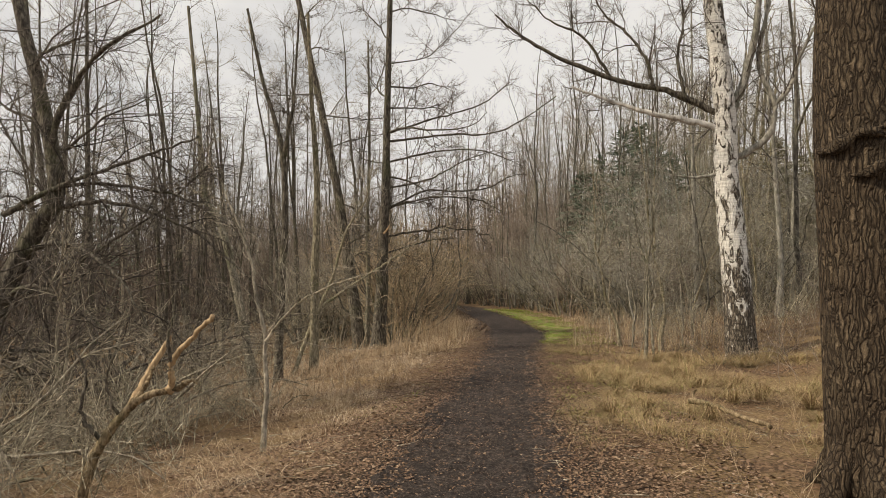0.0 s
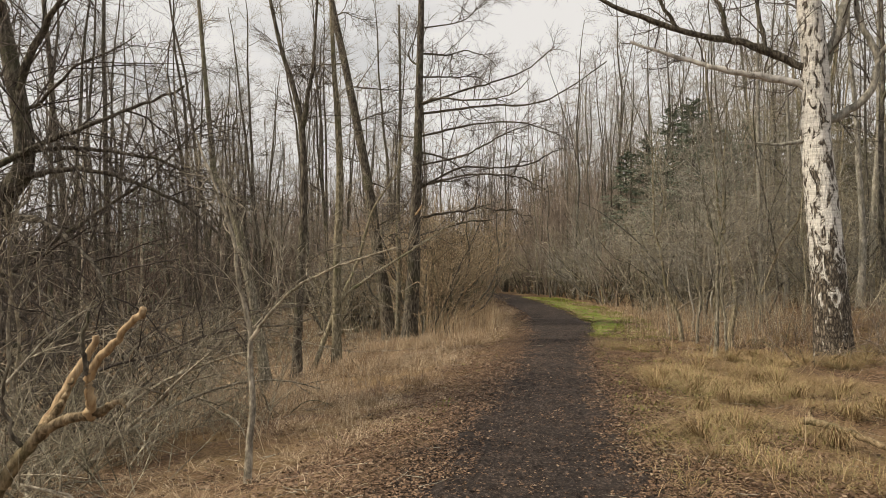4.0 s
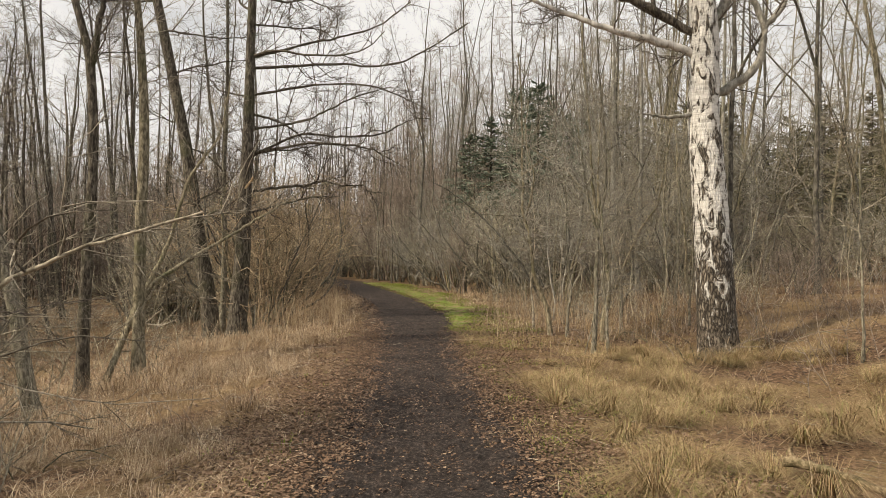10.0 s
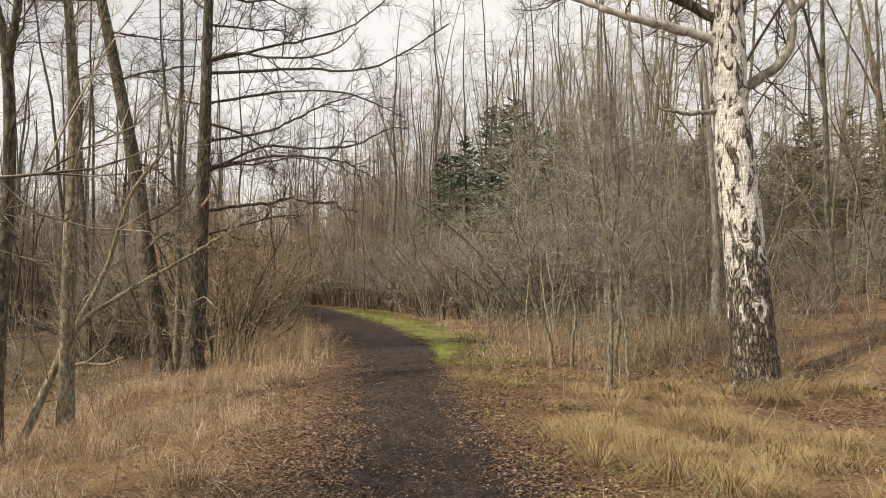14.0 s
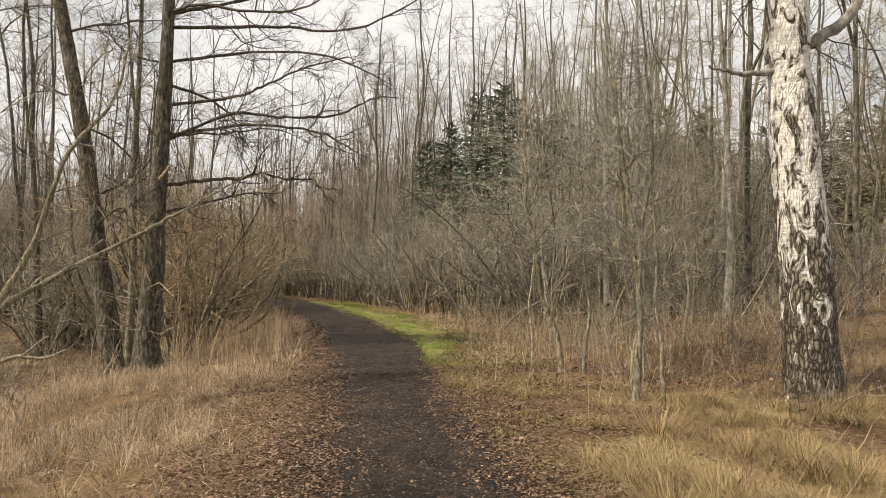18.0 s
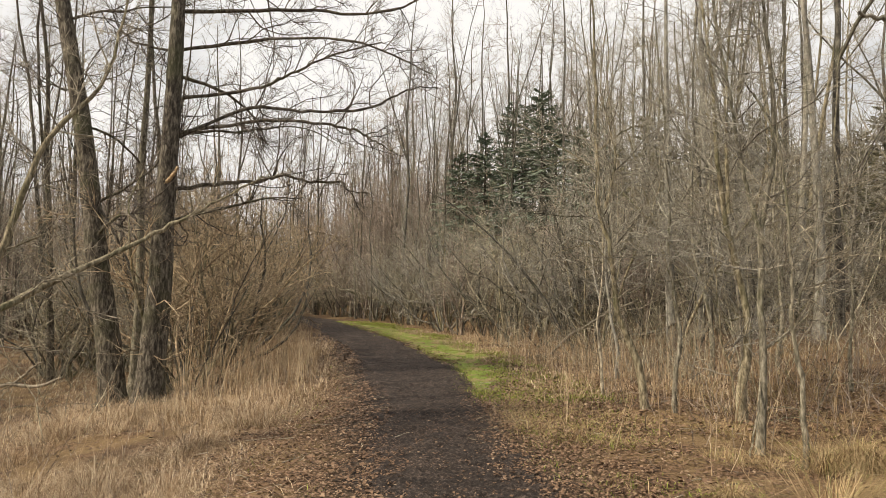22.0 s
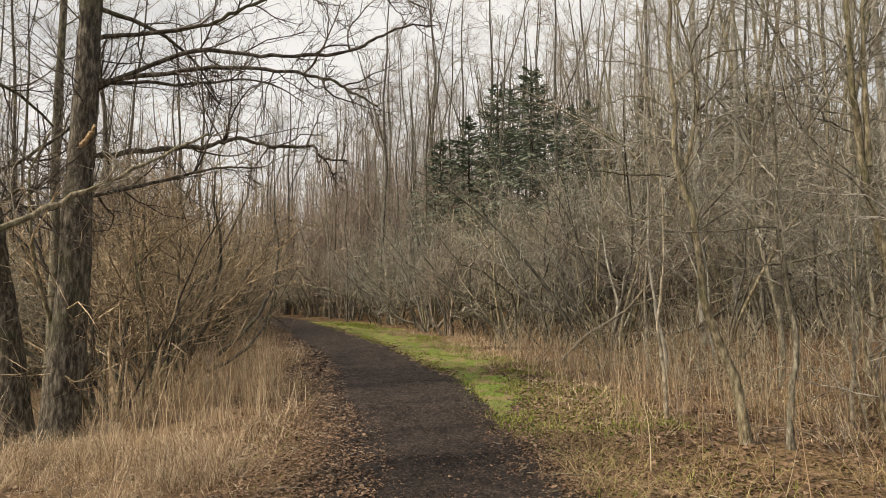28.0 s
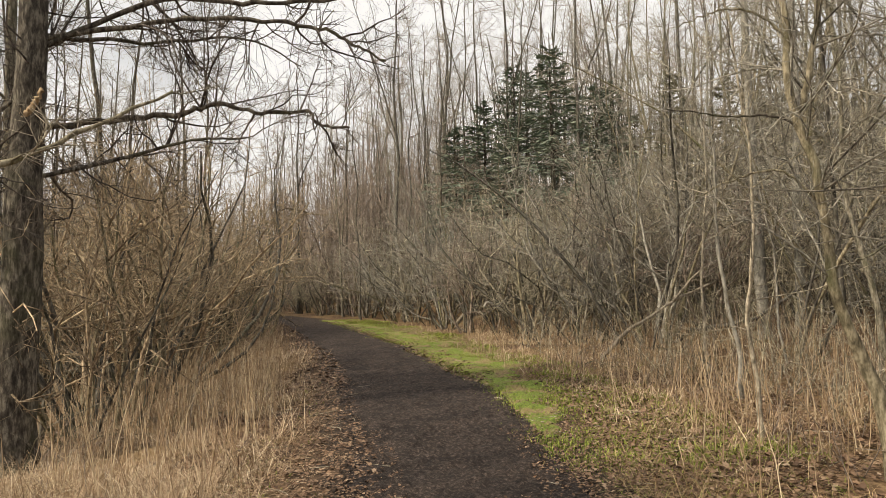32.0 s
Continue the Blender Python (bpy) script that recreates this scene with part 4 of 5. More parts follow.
FAR = [(26, 0.0, 1, 50, 2.6, 0.016, 4, 0.16, 0.04, 3), (6, 0.12, 1, 46, 1.2, 0.009, 3, 0.16, 0.05, 3), (4, 0.1, 1, 40, 0.75, 0.0075, 2, 0.1, 0.02, 0)]
LOW = [(22, 0.0, 1, 64, 1.8, 0.013, 4, 0.12, 0.03, 3), (5, 0.1, 1, 48, 0.9, 0.0085, 3, 0.14, 0.02, 3), (5, 0.1, 1, 45, 0.5, 0.007, 2, 0.1, 0.0, 0)]
YOUNG = [(26, 0.0, 1, 55, 1.9, 0.013, 5, 0.12, 0.04, 3), (7, 0.1, 1, 46, 0.8, 0.007, 3, 0.14, 0.02, 3), (6, 0.1, 1, 45, 0.4, 0.005, 2, 0.1, 0.0, 0)]
SLIM = "bare slender woodland tree with fine upright twigs"
alders = [wild_tree("tall dark bare alder with fine twigs", t, r, ALDER, m, FAR, 0.6, 3, f) for t, r, m, f in ((15, 0.11, DARK, True), (17, 0.13, GREY, False), (13, 0.085, GREY, True), (16, 0.1, TWIG, False))]
poles = [wild_tree(SLIM, t, r, m, w, FAR, 0.6, 2, r > 0.075) for t, r, m, w in ((14, 0.08, POLE, GREY), (16, 0.095, POLE, RED), (12, 0.06, PALE, BRUSH), (15, 0.075, ALDER, GREY), (13, 0.055, POLE, RED))]
thin = [wild_tree("thin pale young tree with level twiggy branches", t, r, m, w, LOW, 0.6, 1, r > 0.05) for t, r, m, w in ((9, 0.045, OLIVE, BRUSH), (11, 0.065, OLIVE, GREY), (8, 0.038, PALE, BRUSH), (12.5, 0.08, POLE, GREY), (10, 0.05, OLIVE, TWIG))]


def scatter(protos, spots, lo, hi, tilt=0.0):
    for n, (x, y) in enumerate(spots):
        s = rng.uniform(lo, hi)
        m = pose(x, y, float(height(x, y)) - 0.05, 0, -tilt * rng.uniform(0.2, 1.6), 0) @ pose(0, 0, 0, 0, 0, rng.uniform(0, 360)) @ Matrix.Diagonal((s, s, s * rng.uniform(0.9, 1.15), 1))
        copy_thing(protos[n % len(protos)], m)


def spots_in(n, x0, x1, y0, y1, gap, clear=2.0):
    out = []
    for _ in range(n * 30):
        x, y = rng.uniform(x0, x1), rng.uniform(y0, y1)
        if abs(x - lane(y)) > clear + 0.02 * y and all((x - a) ** 2 + (y - b) ** 2 > gap * gap for a, b in out):
            out.append((x, y))
        if len(out) == n:
            break
    return out


young = [wild_tree("slim young alder with twiggy branches from low down", t, r, m, w, YOUNG, 0.5, 1) for t, r, m, w in ((7.5, 0.06, ALDER, DARK), (9, 0.075, ALDER, TWIG), (6.5, 0.05, TWIG, TWIG), (8, 0.065, PALE, DARK))]
scatter(young, spots_in(10, -16, -8.5, 19, 28, 1.3, 5.5), 0.85, 1.2, 5)
scatter(alders, spots_in(32, -28, -12.8, 18, 38, 1.2), 0.85, 1.15, 5)
scatter(alders, [(-10.9, 29), (-9.2, 33.5)], 0.85, 1.0, 4)
scatter(alders, spots_in(30, -31, -11, 38, 58, 1.5), 0.85, 1.15)
scatter(poles, spots_in(46, -20, 14, 44, 70, 1.4), 0.85, 1.12)
scatter(thin, spots_in(36, 6.3, 19, 17, 36, 1.2, 5), 0.8, 1.2)
scatter(thin, spots_in(8, 4.2, 10, 21, 34, 1.3, 4.6), 0.7, 1.0)
scatter(poles, spots_in(20, 7, 26, 30, 60, 1.5), 0.85, 1.12)
scatter(poles, spots_in(22, -13, 3, 40, 55, 1.3, 1.6), 0.75, 1.0)
scatter(poles, spots_in(18, -2, 11, 46, 62, 1.5), 0.95, 1.15)
scatter(poles, spots_in(12, 4, 14, 40, 50, 1.6), 0.9, 1.1)
scatter(poles, [(3.2, 38), (5.6, 37), (7.4, 38.5), (1.6, 42), (9.5, 37), (4.4, 43)], 0.75, 0.95)


def shrub(label, tall, stems, material, plan, spread=0.46):
    """A bare bush: many stems from one stool, leaning out and then turning up into fine twigs."""
    thing = tagged_empty("shrub", 0, 0, -300, label, "shrub", "shrubs of the wood")
    a = rng.uniform(0, 2 * np.pi, stems)
    start = np.stack([0.55 * np.cos(a), 0.55 * np.sin(a), np.full(stems, -0.05)], 1) * rng.uniform(0.2, 1, (stems, 1))
    lean = spread * rng.uniform(0.3, 1.6, stems)
    way = np.stack([np.cos(a) * lean, np.sin(a) * lean, np.ones(stems)], 1) + rng.normal(0, 0.08, (stems, 3))
    P = grow(start, way, rng.uniform(0.55, 1, stems) * tall, 9, 0.2, 0.07)
    R = np.linspace(1, 0.22, 9)[None] * rng.uniform(0.018, 0.045, stems)[:, None]
    for n in range(stems):
        v, f = tubes([(P[n:n + 1], R[n:n + 1], 4)])
        hang("stem", mesh_of("stem", v, f), (OLIVE, POLE, material, POLE)[n % 4], thing)
    groups = []
    for count, lo, hi, angle, length, thick, n, wander, rise, sides in plan:
        P, R = shoots(P, R, count, lo, hi, angle, length, thick, n, wander, rise)
        groups.append((P, R, sides))
    v, f = tubes(groups)
    tagged(hang("brushwood", mesh_of("brushwood", v, f), material, thing), kind="stuff")
    return thing


BUSH = [(8, 0.18, 1, 52, 1.7, 0.016, 5, 0.3, 0.03, 3), (5, 0.1, 1, 52, 0.8, 0.012, 3, 0.28, 0.03, 0), (3, 0.15, 1, 50, 0.45, 0.01, 2, 0.2, 0.02, 0)]
TANGLE = "bare many-stemmed shrub with dense grey-brown twigs"
bushes = [shrub(TANGLE, t, s, m, BUSH) for t, s, m in ((5.0, 17, BRUSH), (4.6, 16, GREY), (5.4, 17, GREY), (4.4, 16, RED), (5.0, 16, BRUSH))]
EDGE = [(-0.6, 39.4), (0.4, 36.8), (0.6, 34.2), (1.2, 32.0), (2.3, 31.3), (2.7, 29.2), (3.2, 27.3), (3.9, 25.5), (5.3, 25.6), (3.9, 31.2), (2.2, 34), (1.6, 37.5), (-1.3, 41), (4.9, 29), (6.4, 24.2), (6.2, 27), (-2.6, 44), (-1, 45.5), (-3.6, 47), (-5.2, 49.5), (-6.8, 52), (-9.2, 42), (-10.2, 45.5), (-8.2, 39.5), (-8.6, 46.5), (-11.5, 49), (-9.6, 51), (-12.6, 43)]
scatter(bushes, EDGE, 0.9, 1.1)
CROWN = [(9, 0.3, 1, 46, 2.2, 0.013, 6, 0.22, 0.05, 3), (7, 0.1, 1, 50, 0.95, 0.009, 4, 0.24, 0.03, 3), (5, 0.12, 1, 48, 0.45, 0.007, 2, 0.2, 0.02, 0)]
willows = [shrub("tall bare many-stemmed tree with fine forked twigs", t, n, m, CROWN, 0.2) for t, n, m in ((8.2, 6, GREY), (9.2, 7, GREY), (7.4, 6, TWIG))]
scatter(willows, [(4.7, 22.2), (6.9, 23.6), (5.2, 27.2), (8.0, 27), (9.6, 24.4), (8.6, 31), (6.2, 31), (11.0, 28.5), (11.8, 23.5)], 0.85, 1.1)
hedge = [shrub("bare thicket bush with warm brown stems", t, n, TAN, BUSH) for t, n in ((4.8, 15), (5.2, 16))]
scatter(hedge, [(-4.5, 21.5), (-4.9, 22.9), (-5.0, 24.6), (-5.6, 27.0), (-6.2, 29.6), (-6.3, 32), (-7.4, 33.5), (-5.6, 34), (-7.2, 36), (-9, 38)], 1.0, 1.2)
scatter(bushes, spots_in(24, 1, 12, 27, 50, 1.1, 3.2), 0.85, 1.15)
scatter(bushes, spots_in(16, -12, -6, 28, 50, 1.3, 2.6), 0.9, 1.25)
scatter(hedge + bushes[3:4], [(-8.8, 31), (-9.6, 33), (-8.4, 35.5), (-11.5, 32.5), (-10.2, 37), (-12.6, 35)], 1.0, 1.3)
scatter(bushes, spots_in(7, -17, -9, 12, 28, 2.0, 8.0), 0.35, 0.5)
scatter(bushes, spots_in(16, 5.2, 16, 19, 36, 1.5, 5), 0.5, 0.75)


def spruce(tall, material, label):
    """Branches in tiers, each a drooping spray of flat needle shoots."""
    thing = tagged_empty("spruce_tree", 0, 0, -300, label, "tree", "spruces behind the shrubs")
    q = np.stack([np.zeros(8), np.zeros(8), np.linspace(-0.1, tall, 8)], 1)
    v, f = tubes([(q[None], np.linspace(0.14, 0.015, 8)[None], 7)])
    hang("trunk", mesh_of("trunk", v, f), ALDER, thing)
    n = 190
    z = tall * np.sort(1 - rng.uniform(0.08, 0.995, n) ** 1.15)
    a = rng.uniform(0, 2 * np.pi, n)
    L = np.minimum(0.1 + 0.34 * (tall - z), 2.5) * rng.uniform(0.55, 1.15, n)
    way = np.stack([np.cos(a), np.sin(a), 0.05 + 0.8 * (z / tall) ** 3], 1)
    P = grow(np.stack([0 * z, 0 * z, z], 1), way, L, 4, 0.05, -0.07)
    each = 26
    s = np.repeat(np.arange(n), each)
    u = rng.uniform(0.12, 1, n * each)
    i = np.minimum((u * 3).astype(int), 2)
    w = (u * 3 - i)[:, None]
    root_at = P[s, i] * (1 - w) + P[s, i + 1] * w
    along = P[s, 3] - P[s, 0]
    along /= np.linalg.norm(along, axis=1, keepdims=True)
    across = np.cross(along, [[0, 0, 1.0]])
    turn = rng.uniform(-1.15, 1.15, n * each)[:, None]
    size = (np.minimum(0.55, 0.1 + 0.28 * L[s]) * rng.uniform(0.5, 1.1, n * each))[:, None]
    tip = root_at + (along * np.cos(turn) + across * np.sin(turn) + np.array([0, 0, 1]) * rng.normal(-0.25, 0.2, (n * each, 1))) * size
    flat = np.cross(tip - root_at, rng.normal(0, 0.5, (n * each, 3)) + [[0, 0, 1.0]])
    flat *= 0.036 / (np.linalg.norm(flat, axis=1, keepdims=True) + 1e-9)
    mid = root_at * 0.45 + tip * 0.55
    needles = np.stack([root_at, mid + flat, tip, mid - flat], 1).reshape(-1, 3)
    quads = np.arange(len(needles)).reshape(-1, 4)
    v, f = tubes([(P, np.repeat(np.linspace(0.022, 0.008, 4)[None], n, 0), 3)])
    tagged(hang("bough", mesh_of("bough", v, f), ALDER, thing), kind="stuff")
    tagged(hang("needle_crown", mesh_of("needle_crown", needles, quads, False), material, thing), kind="stuff")
    return thing


DUSKY = "dark green spruce standing behind the bare trees"
firs = [spruce(11.5, NEEDLE, DUSKY), spruce(10, NEEDLE, DUSKY), spruce(12.5, NEEDLE, DUSKY)]
firs += [spruce(t, DULL, "dull olive conifer among the trees of the slope") for t in (11.5, 10, 12.5)]
STANDS = [(4.8, 38, 10.4), (2.7, 42, 9.4), (4.2, 43, 11.2), (3.4, 40.5, 8.0), (6.2, 37, 8.4), (6.0, 41, 10.2), (7.4, 39, 9.0), (1.6, 45, 9.0), (5.2, 45.5, 11.6)]
STANDS += [(x, y, 0) for x, y in spots_in(42, 8, 25, 30, 45, 1.7)]
STANDS += [(-31, 44, 9), (-35, 47, 10), (-28, 52, 10), (-41, 50, 9), (-24, 60, 9)]
for n, (x, y, tall) in enumerate(STANDS):
    s = (tall or rng.uniform(0.72, 1.0) * min(8.8, 1.2 + 0.2 * y)) / (11.5, 10, 12.5)[n % 3]
    copy_thing(firs[n % 3 + (0 if tall else 3)], pose(x, y, float(height(x, y)) - 0.3, 0, 0, 70 * n) @ Matrix.Diagonal((s * 1.15, s * 1.15, s, 1)))
for p in young + alders + poles + thin + bushes + willows + hedge + firs:
    for o in (*p.children_recursive, p):
        bpy.data.objects.remove(o)


# ---- far woods, thicket, grass and leaves ----
def stuff(name, verts, faces, material, label, category, smooth=True):
    return tagged(hang(name, mesh_of(name, verts, faces, smooth), material), label, category, kind="stuff")


def grounded(x, y, sink=0.04):
    return np.stack([x, y, height(x, y) - sink], 1)


def stand(n, x0, x1, y0, y1, tall0, tall1, r, lean, plan, sides=3, pts=4, clear=2.0, wander=0.05):
    x, y = rng.uniform(x0, x1, n), rng.uniform(y0, y1, n)
    keep = np.abs(x - lane(y)) > clear + 0.02 * np.clip(y, 0, 80)
    x, y = x[keep], y[keep]
    n = len(x)
    way = np.stack([rng.normal(0, lean, n), rng.normal(0, lean, n), np.ones(n)], 1)
    P = grow(grounded(x, y), way, rng.uniform(tall0, tall1, n), pts, wander, 0.0)
    R = np.linspace(1, 0.3, pts)[None] * rng.uniform(0.6, 1.3, n)[:, None] * r
    groups = [(P, R, sides)]
    for row in plan:
        P, R = shoots(P, R, *row[:-1])
        groups.append((P, R, row[-1]))
    return groups


far = stand(900, -60, 70, 54, 105, 9, 17, 0.065, 0.05, [(12, 0.1, 1, 42, 3.4, 0.03, 2, 0.1, 0.05, 0), (5, 0.1, 1, 42, 2.0, 0.024, 2, 0.1, 0.02, 0)], clear=2)
stuff("far_woods", *tubes(far), MIST, "distant wood of bare grey-brown trees", "woods")
far = stand(3000, -75, 75, 48, 105, 2, 8, 0.05, 0.2, [(6, 0.15, 1, 38, 2.0, 0.03, 2, 0.1, 0.05, 0)], clear=3)
stuff("far_thicket", *tubes(far), MIST, "distant tangle of bare brushwood", "thicket")
far = stand(2000, -32, 4, 45, 66, 5.0, 10.0, 0.05, 0.1, [(11, 0.08, 1, 42, 2.3, 0.028, 2, 0.12, 0.05, 0), (3, 0.2, 1, 42, 1.1, 0.02, 2, 0.1, 0.03, 0)], clear=2.2)
stuff("far_thicket", *tubes(far), RED, "brown brushwood closing the view beyond the bend", "thicket")
far = stand(2600, -66, -22, 14, 66, 3.5, 7.5, 0.06, 0.18, [(9, 0.1, 1, 45, 2.2, 0.036, 2, 0.1, 0.04, 0)], clear=3)
stuff("far_thicket", *tubes(far), SLOPE, "brown brushwood beyond the hollow", "thicket")
THICK = [(6, 0.15, 1, 50, 0.8, 0.007, 3, 0.15, 0.02, 3), (5, 0.1, 1, 45, 0.45, 0.005, 2, 0.1, 0.0, 0)]
mid = stand(330, 3.6, 17, 16.5, 42, 0.8, 3.0, 0.01, 0.4, THICK, clear=2.2, wander=0.12)
stuff("thicket", *tubes(mid), BRUSH, "undergrowth of thin bare stems under the trees", "thicket")
mid = stand(230, -18, -4.6, 7, 34, 0.5, 2.4, 0.01, 0.28, THICK, clear=3.6, wander=0.14)
stuff("thicket", *tubes(mid), BRUSH, "low tangle of bare twigs on the bank", "thicket")
mid = stand(420, 4.0, 13, 11.5, 24, 0.25, 1.3, 0.006, 0.4, [(5, 0.15, 1, 50, 0.5, 0.005, 3, 0.2, 0.02, 3), (3, 0.1, 1, 45, 0.25, 0.004, 2, 0.1, 0.0, 0)], clear=3.4, wander=0.16)
stuff("undergrowth", *tubes(mid), RED, "low bare stems and canes over the leaf litter", "undergrowth")
mid = stand(380, 1.6, 7.5, 18, 28, 0.35, 1.5, 0.006, 0.35, [(5, 0.15, 1, 50, 0.5, 0.005, 3, 0.2, 0.02, 3), (3, 0.1, 1, 45, 0.25, 0.004, 2, 0.1, 0.0, 0)], clear=2.5, wander=0.14)
stuff("undergrowth", *tubes(mid), BRUSH, "thin bare stems standing before the shrubs", "undergrowth")
# Dark-coloured stems added to give the shrubs a shadowed interior.
mid = stand(260, 1.2, 11, 24.5, 42, 0.5, 2.0, 0.012, 0.55, [(5, 0.15, 1, 50, 0.7, 0.009, 3, 0.2, 0.02, 0), (3, 0.1, 1, 45, 0.4, 0.007, 2, 0.1, 0.0, 0)], clear=2.6, wander=0.16)
stuff("undergrowth", *tubes(mid), ALDER, "dark tangle of dead stems at the foot of the shrubs", "undergrowth")
mid = stand(150, -7, -2.6, 4.5, 9.5, 0.6, 1.6, 0.008, 0.5, THICK, clear=2.9, wander=0.2)
stuff("thicket", *tubes(mid), BRUSH, "brown tangle of stems beneath the crooked tree", "thicket")


def blades(x, y, tall, width, bend, way, droop=0.0):
    """Grass blades as narrow bent strips."""
    n = len(x)
    p0 = grounded(x, y, 0.01)
    side = np.stack([-np.sin(way), np.cos(way), np.zeros(n)], 1) * (width / 2)[:, None]
    fwd = np.stack([np.cos(way), np.sin(way), np.zeros(n)], 1)
    p1 = p0 + fwd * (tall * bend * 0.35)[:, None] + np.array([0, 0, 1.0]) * (tall * 0.62)[:, None]
    p2 = p0 + fwd * (tall * bend)[:, None] + np.array([0, 0, 1.0]) * (tall * (1 - droop * bend))[:, None]
    v = np.stack([p0 - side, p0 + side, p1 - side * 0.8, p1 + side * 0.8, p2], 1)
    f = np.array([[0, 1, 3], [0, 3, 2], [2, 3, 4]])[None] + 5 * np.arange(n)[:, None, None]
    return v.reshape(-1, 3), f.reshape(-1, 3)


def tufts(n, each, spots, tall0, tall1, width, spread, bend0, bend1, droop, comb=None):
    x, y = spots(n)
    t = np.repeat(np.arange(len(x)), each)
    a = rng.uniform(0, 2 * np.pi, len(t))
    lay = np.repeat(rng.uniform(0, 2 * np.pi, len(x)), each)
    way = np.where(rng.random(len(t)) < 0.5, lay + rng.normal(0, 0.5, len(t)), a)
    rad = np.abs(rng.normal(0, spread, len(t)))
    size = np.repeat(rng.uniform(0.45, 1.2, len(x)) * np.clip(0.95 + 0.4 * lumps(x * 1.4, y * 1.4 + 2), 0.45, 1.5), each)
    return blades(x[t] + rad * np.cos(a), y[t] + rad * np.sin(a), rng.uniform(tall0, tall1, len(t)) * size, rng.uniform(0.6, 1.3, len(t)) * width,
                  rng.uniform(bend0, bend1, len(t)), way, droop)


def beside(side, d0, d1, y0, y1, patchy=0.0, power=1.0, crowd=1.0):
    """Spots between two distances from the edge of the path; crowd over 1 draws them to the edge."""
    def spots(n):
        y = y0 + (y1 - y0) * rng.random(n) ** power
        x = lane(y) + side * (half(y) + d0 + (d1 - d0) * rng.random(n) ** crowd)
        keep = lumps(x * 0.8 + 3, y * 0.8) + 0.5 * lumps(x * 2.3, y * 2.3 + 5) > patchy - rng.random(n) * 0.5
        out = np.hypot(x - 4.55, y - 14.4) > 0.36
        return x[keep & out], y[keep & out]
    return spots


def moss_material():
    mat, tree, bsdf = shader("moss_carpet", 0.95)
    fine = noise_of(tree, place(tree), 45, 6, 0.7)
    col = ramp(tree, fine, [(0.3, (0.06, 0.085, 0.02)), (0.5, (0.155, 0.215, 0.04)), (0.7, (0.3, 0.37, 0.085))])
    big = noise_of(tree, place(tree), 2.4, 4)
    col = blend(tree, ramp(tree, big, [(0.46, (0, 0, 0)), (0.58, (1, 1, 1))]), col, ramp(tree, fine, [(0.35, (0.16, 0.115, 0.055)), (0.65, (0.36, 0.28, 0.15))]))
    tree.links.new(col, bsdf.inputs["Base Color"])
    bump(tree, bsdf, fine, 1.0, 0.03)
    return mat


my, mu = np.arange(18.5, 42, 0.12), np.linspace(0, 1, 15)
mw = np.interp(my, [18.5, 20.5, 24, 30, 36, 42], [0.15, 0.6, 1.15, 1.3, 1.1, 0.4]) * (1 + 0.2 * np.sin(my * 2.7) + 0.16 * np.sin(my * 6.1 + 1) + 0.1 * np.sin(my * 13.7))
MX = (lane(my) + half(my) - 0.05)[:, None] + mu * mw[:, None]
MY = np.repeat(my[:, None], len(mu), 1)
MZ = height(MX, MY) + 0.03 - 0.075 * np.abs(2 * mu - 1) ** 5 + 0.012 * lumps(MX * 4, MY * 4) + 0.006 * rng.normal(size=MX.shape)
i = np.arange(MX.size).reshape(MX.shape)
quads = np.stack([i[:-1, :-1], i[:-1, 1:], i[1:, 1:], i[1:, :-1]], -1).reshape(-1, 4)
stuff("moss_carpet", np.stack([MX, MY, MZ], -1), quads, moss_material(), "yellow-green carpet of moss beside the path", "moss")

# flattened thatch, standing tufts, tussocks, moss
stuff("dry_thatch", *tufts(6000, 16, beside(-1, 0.5, 6, 4, 25, 0.2), 0.03, 0.11, 0.004, 0.24, 1.5, 5.5, 0.08), STRAW, "tangled flattened dry grass on the bank", "grass", False)
stuff("dry_grass", *tufts(3000, 26, beside(-1, 0.8, 6, 7, 25, 0.5), 0.07, 0.25, 0.0032, 0.17, 0.7, 3.2, 0.22), STRAW, "dry straw-coloured grass in loose tufts", "grass", False)
stuff("dry_grass", *tufts(760, 60, beside(-1, 1.0, 5.5, 8, 20, 0.25), 0.16, 0.42, 0.0028, 0.13, 0.3, 1.7, 0.25), STRAW, "soft upright tufts of pale dry grass", "grass", False)
stuff("dry_grass", *tufts(1900, 18, beside(-1, 0.35, 4.5, 18, 42, 0.25), 0.08, 0.46, 0.005, 0.2, 0.5, 2.8, 0.3), STRAW, "dry straw-coloured grass along the bank", "grass", False)
stuff("dry_thatch", *tufts(3000, 10, beside(-1, 5.0, 15, 9, 36, -0.2), 0.06, 0.3, 0.008, 0.3, 0.6, 3.0, 0.2), STRAW, "pale dry grass in the hollow behind the alders", "grass", False)
stuff("golden_thatch", *tufts(4600, 16, beside(1, 0.15, 5.0, 6.5, 19, 0.4, 1, 1.1), 0.05, 0.17, 0.0038, 0.2, 0.8, 3.4, 0.15), GOLD, "flattened golden grass over the leaves", "grass", False)
stuff("golden_grass", *tufts(380, 130, beside(1, 0.5, 4.8, 6.5, 15, 0.55), 0.08, 0.24, 0.003, 0.13, 0.8, 2.6, 0.33), GOLD, "loose golden grass between the tussocks", "grass", False)
stuff("golden_grass", *tufts(190, 300, beside(1, 0.6, 5.0, 8.0, 14.6, 0.2), 0.18, 0.36, 0.003, 0.07, 0.7, 2.6, 0.34), GOLD, "tussocks of arching golden grass", "grass", False)
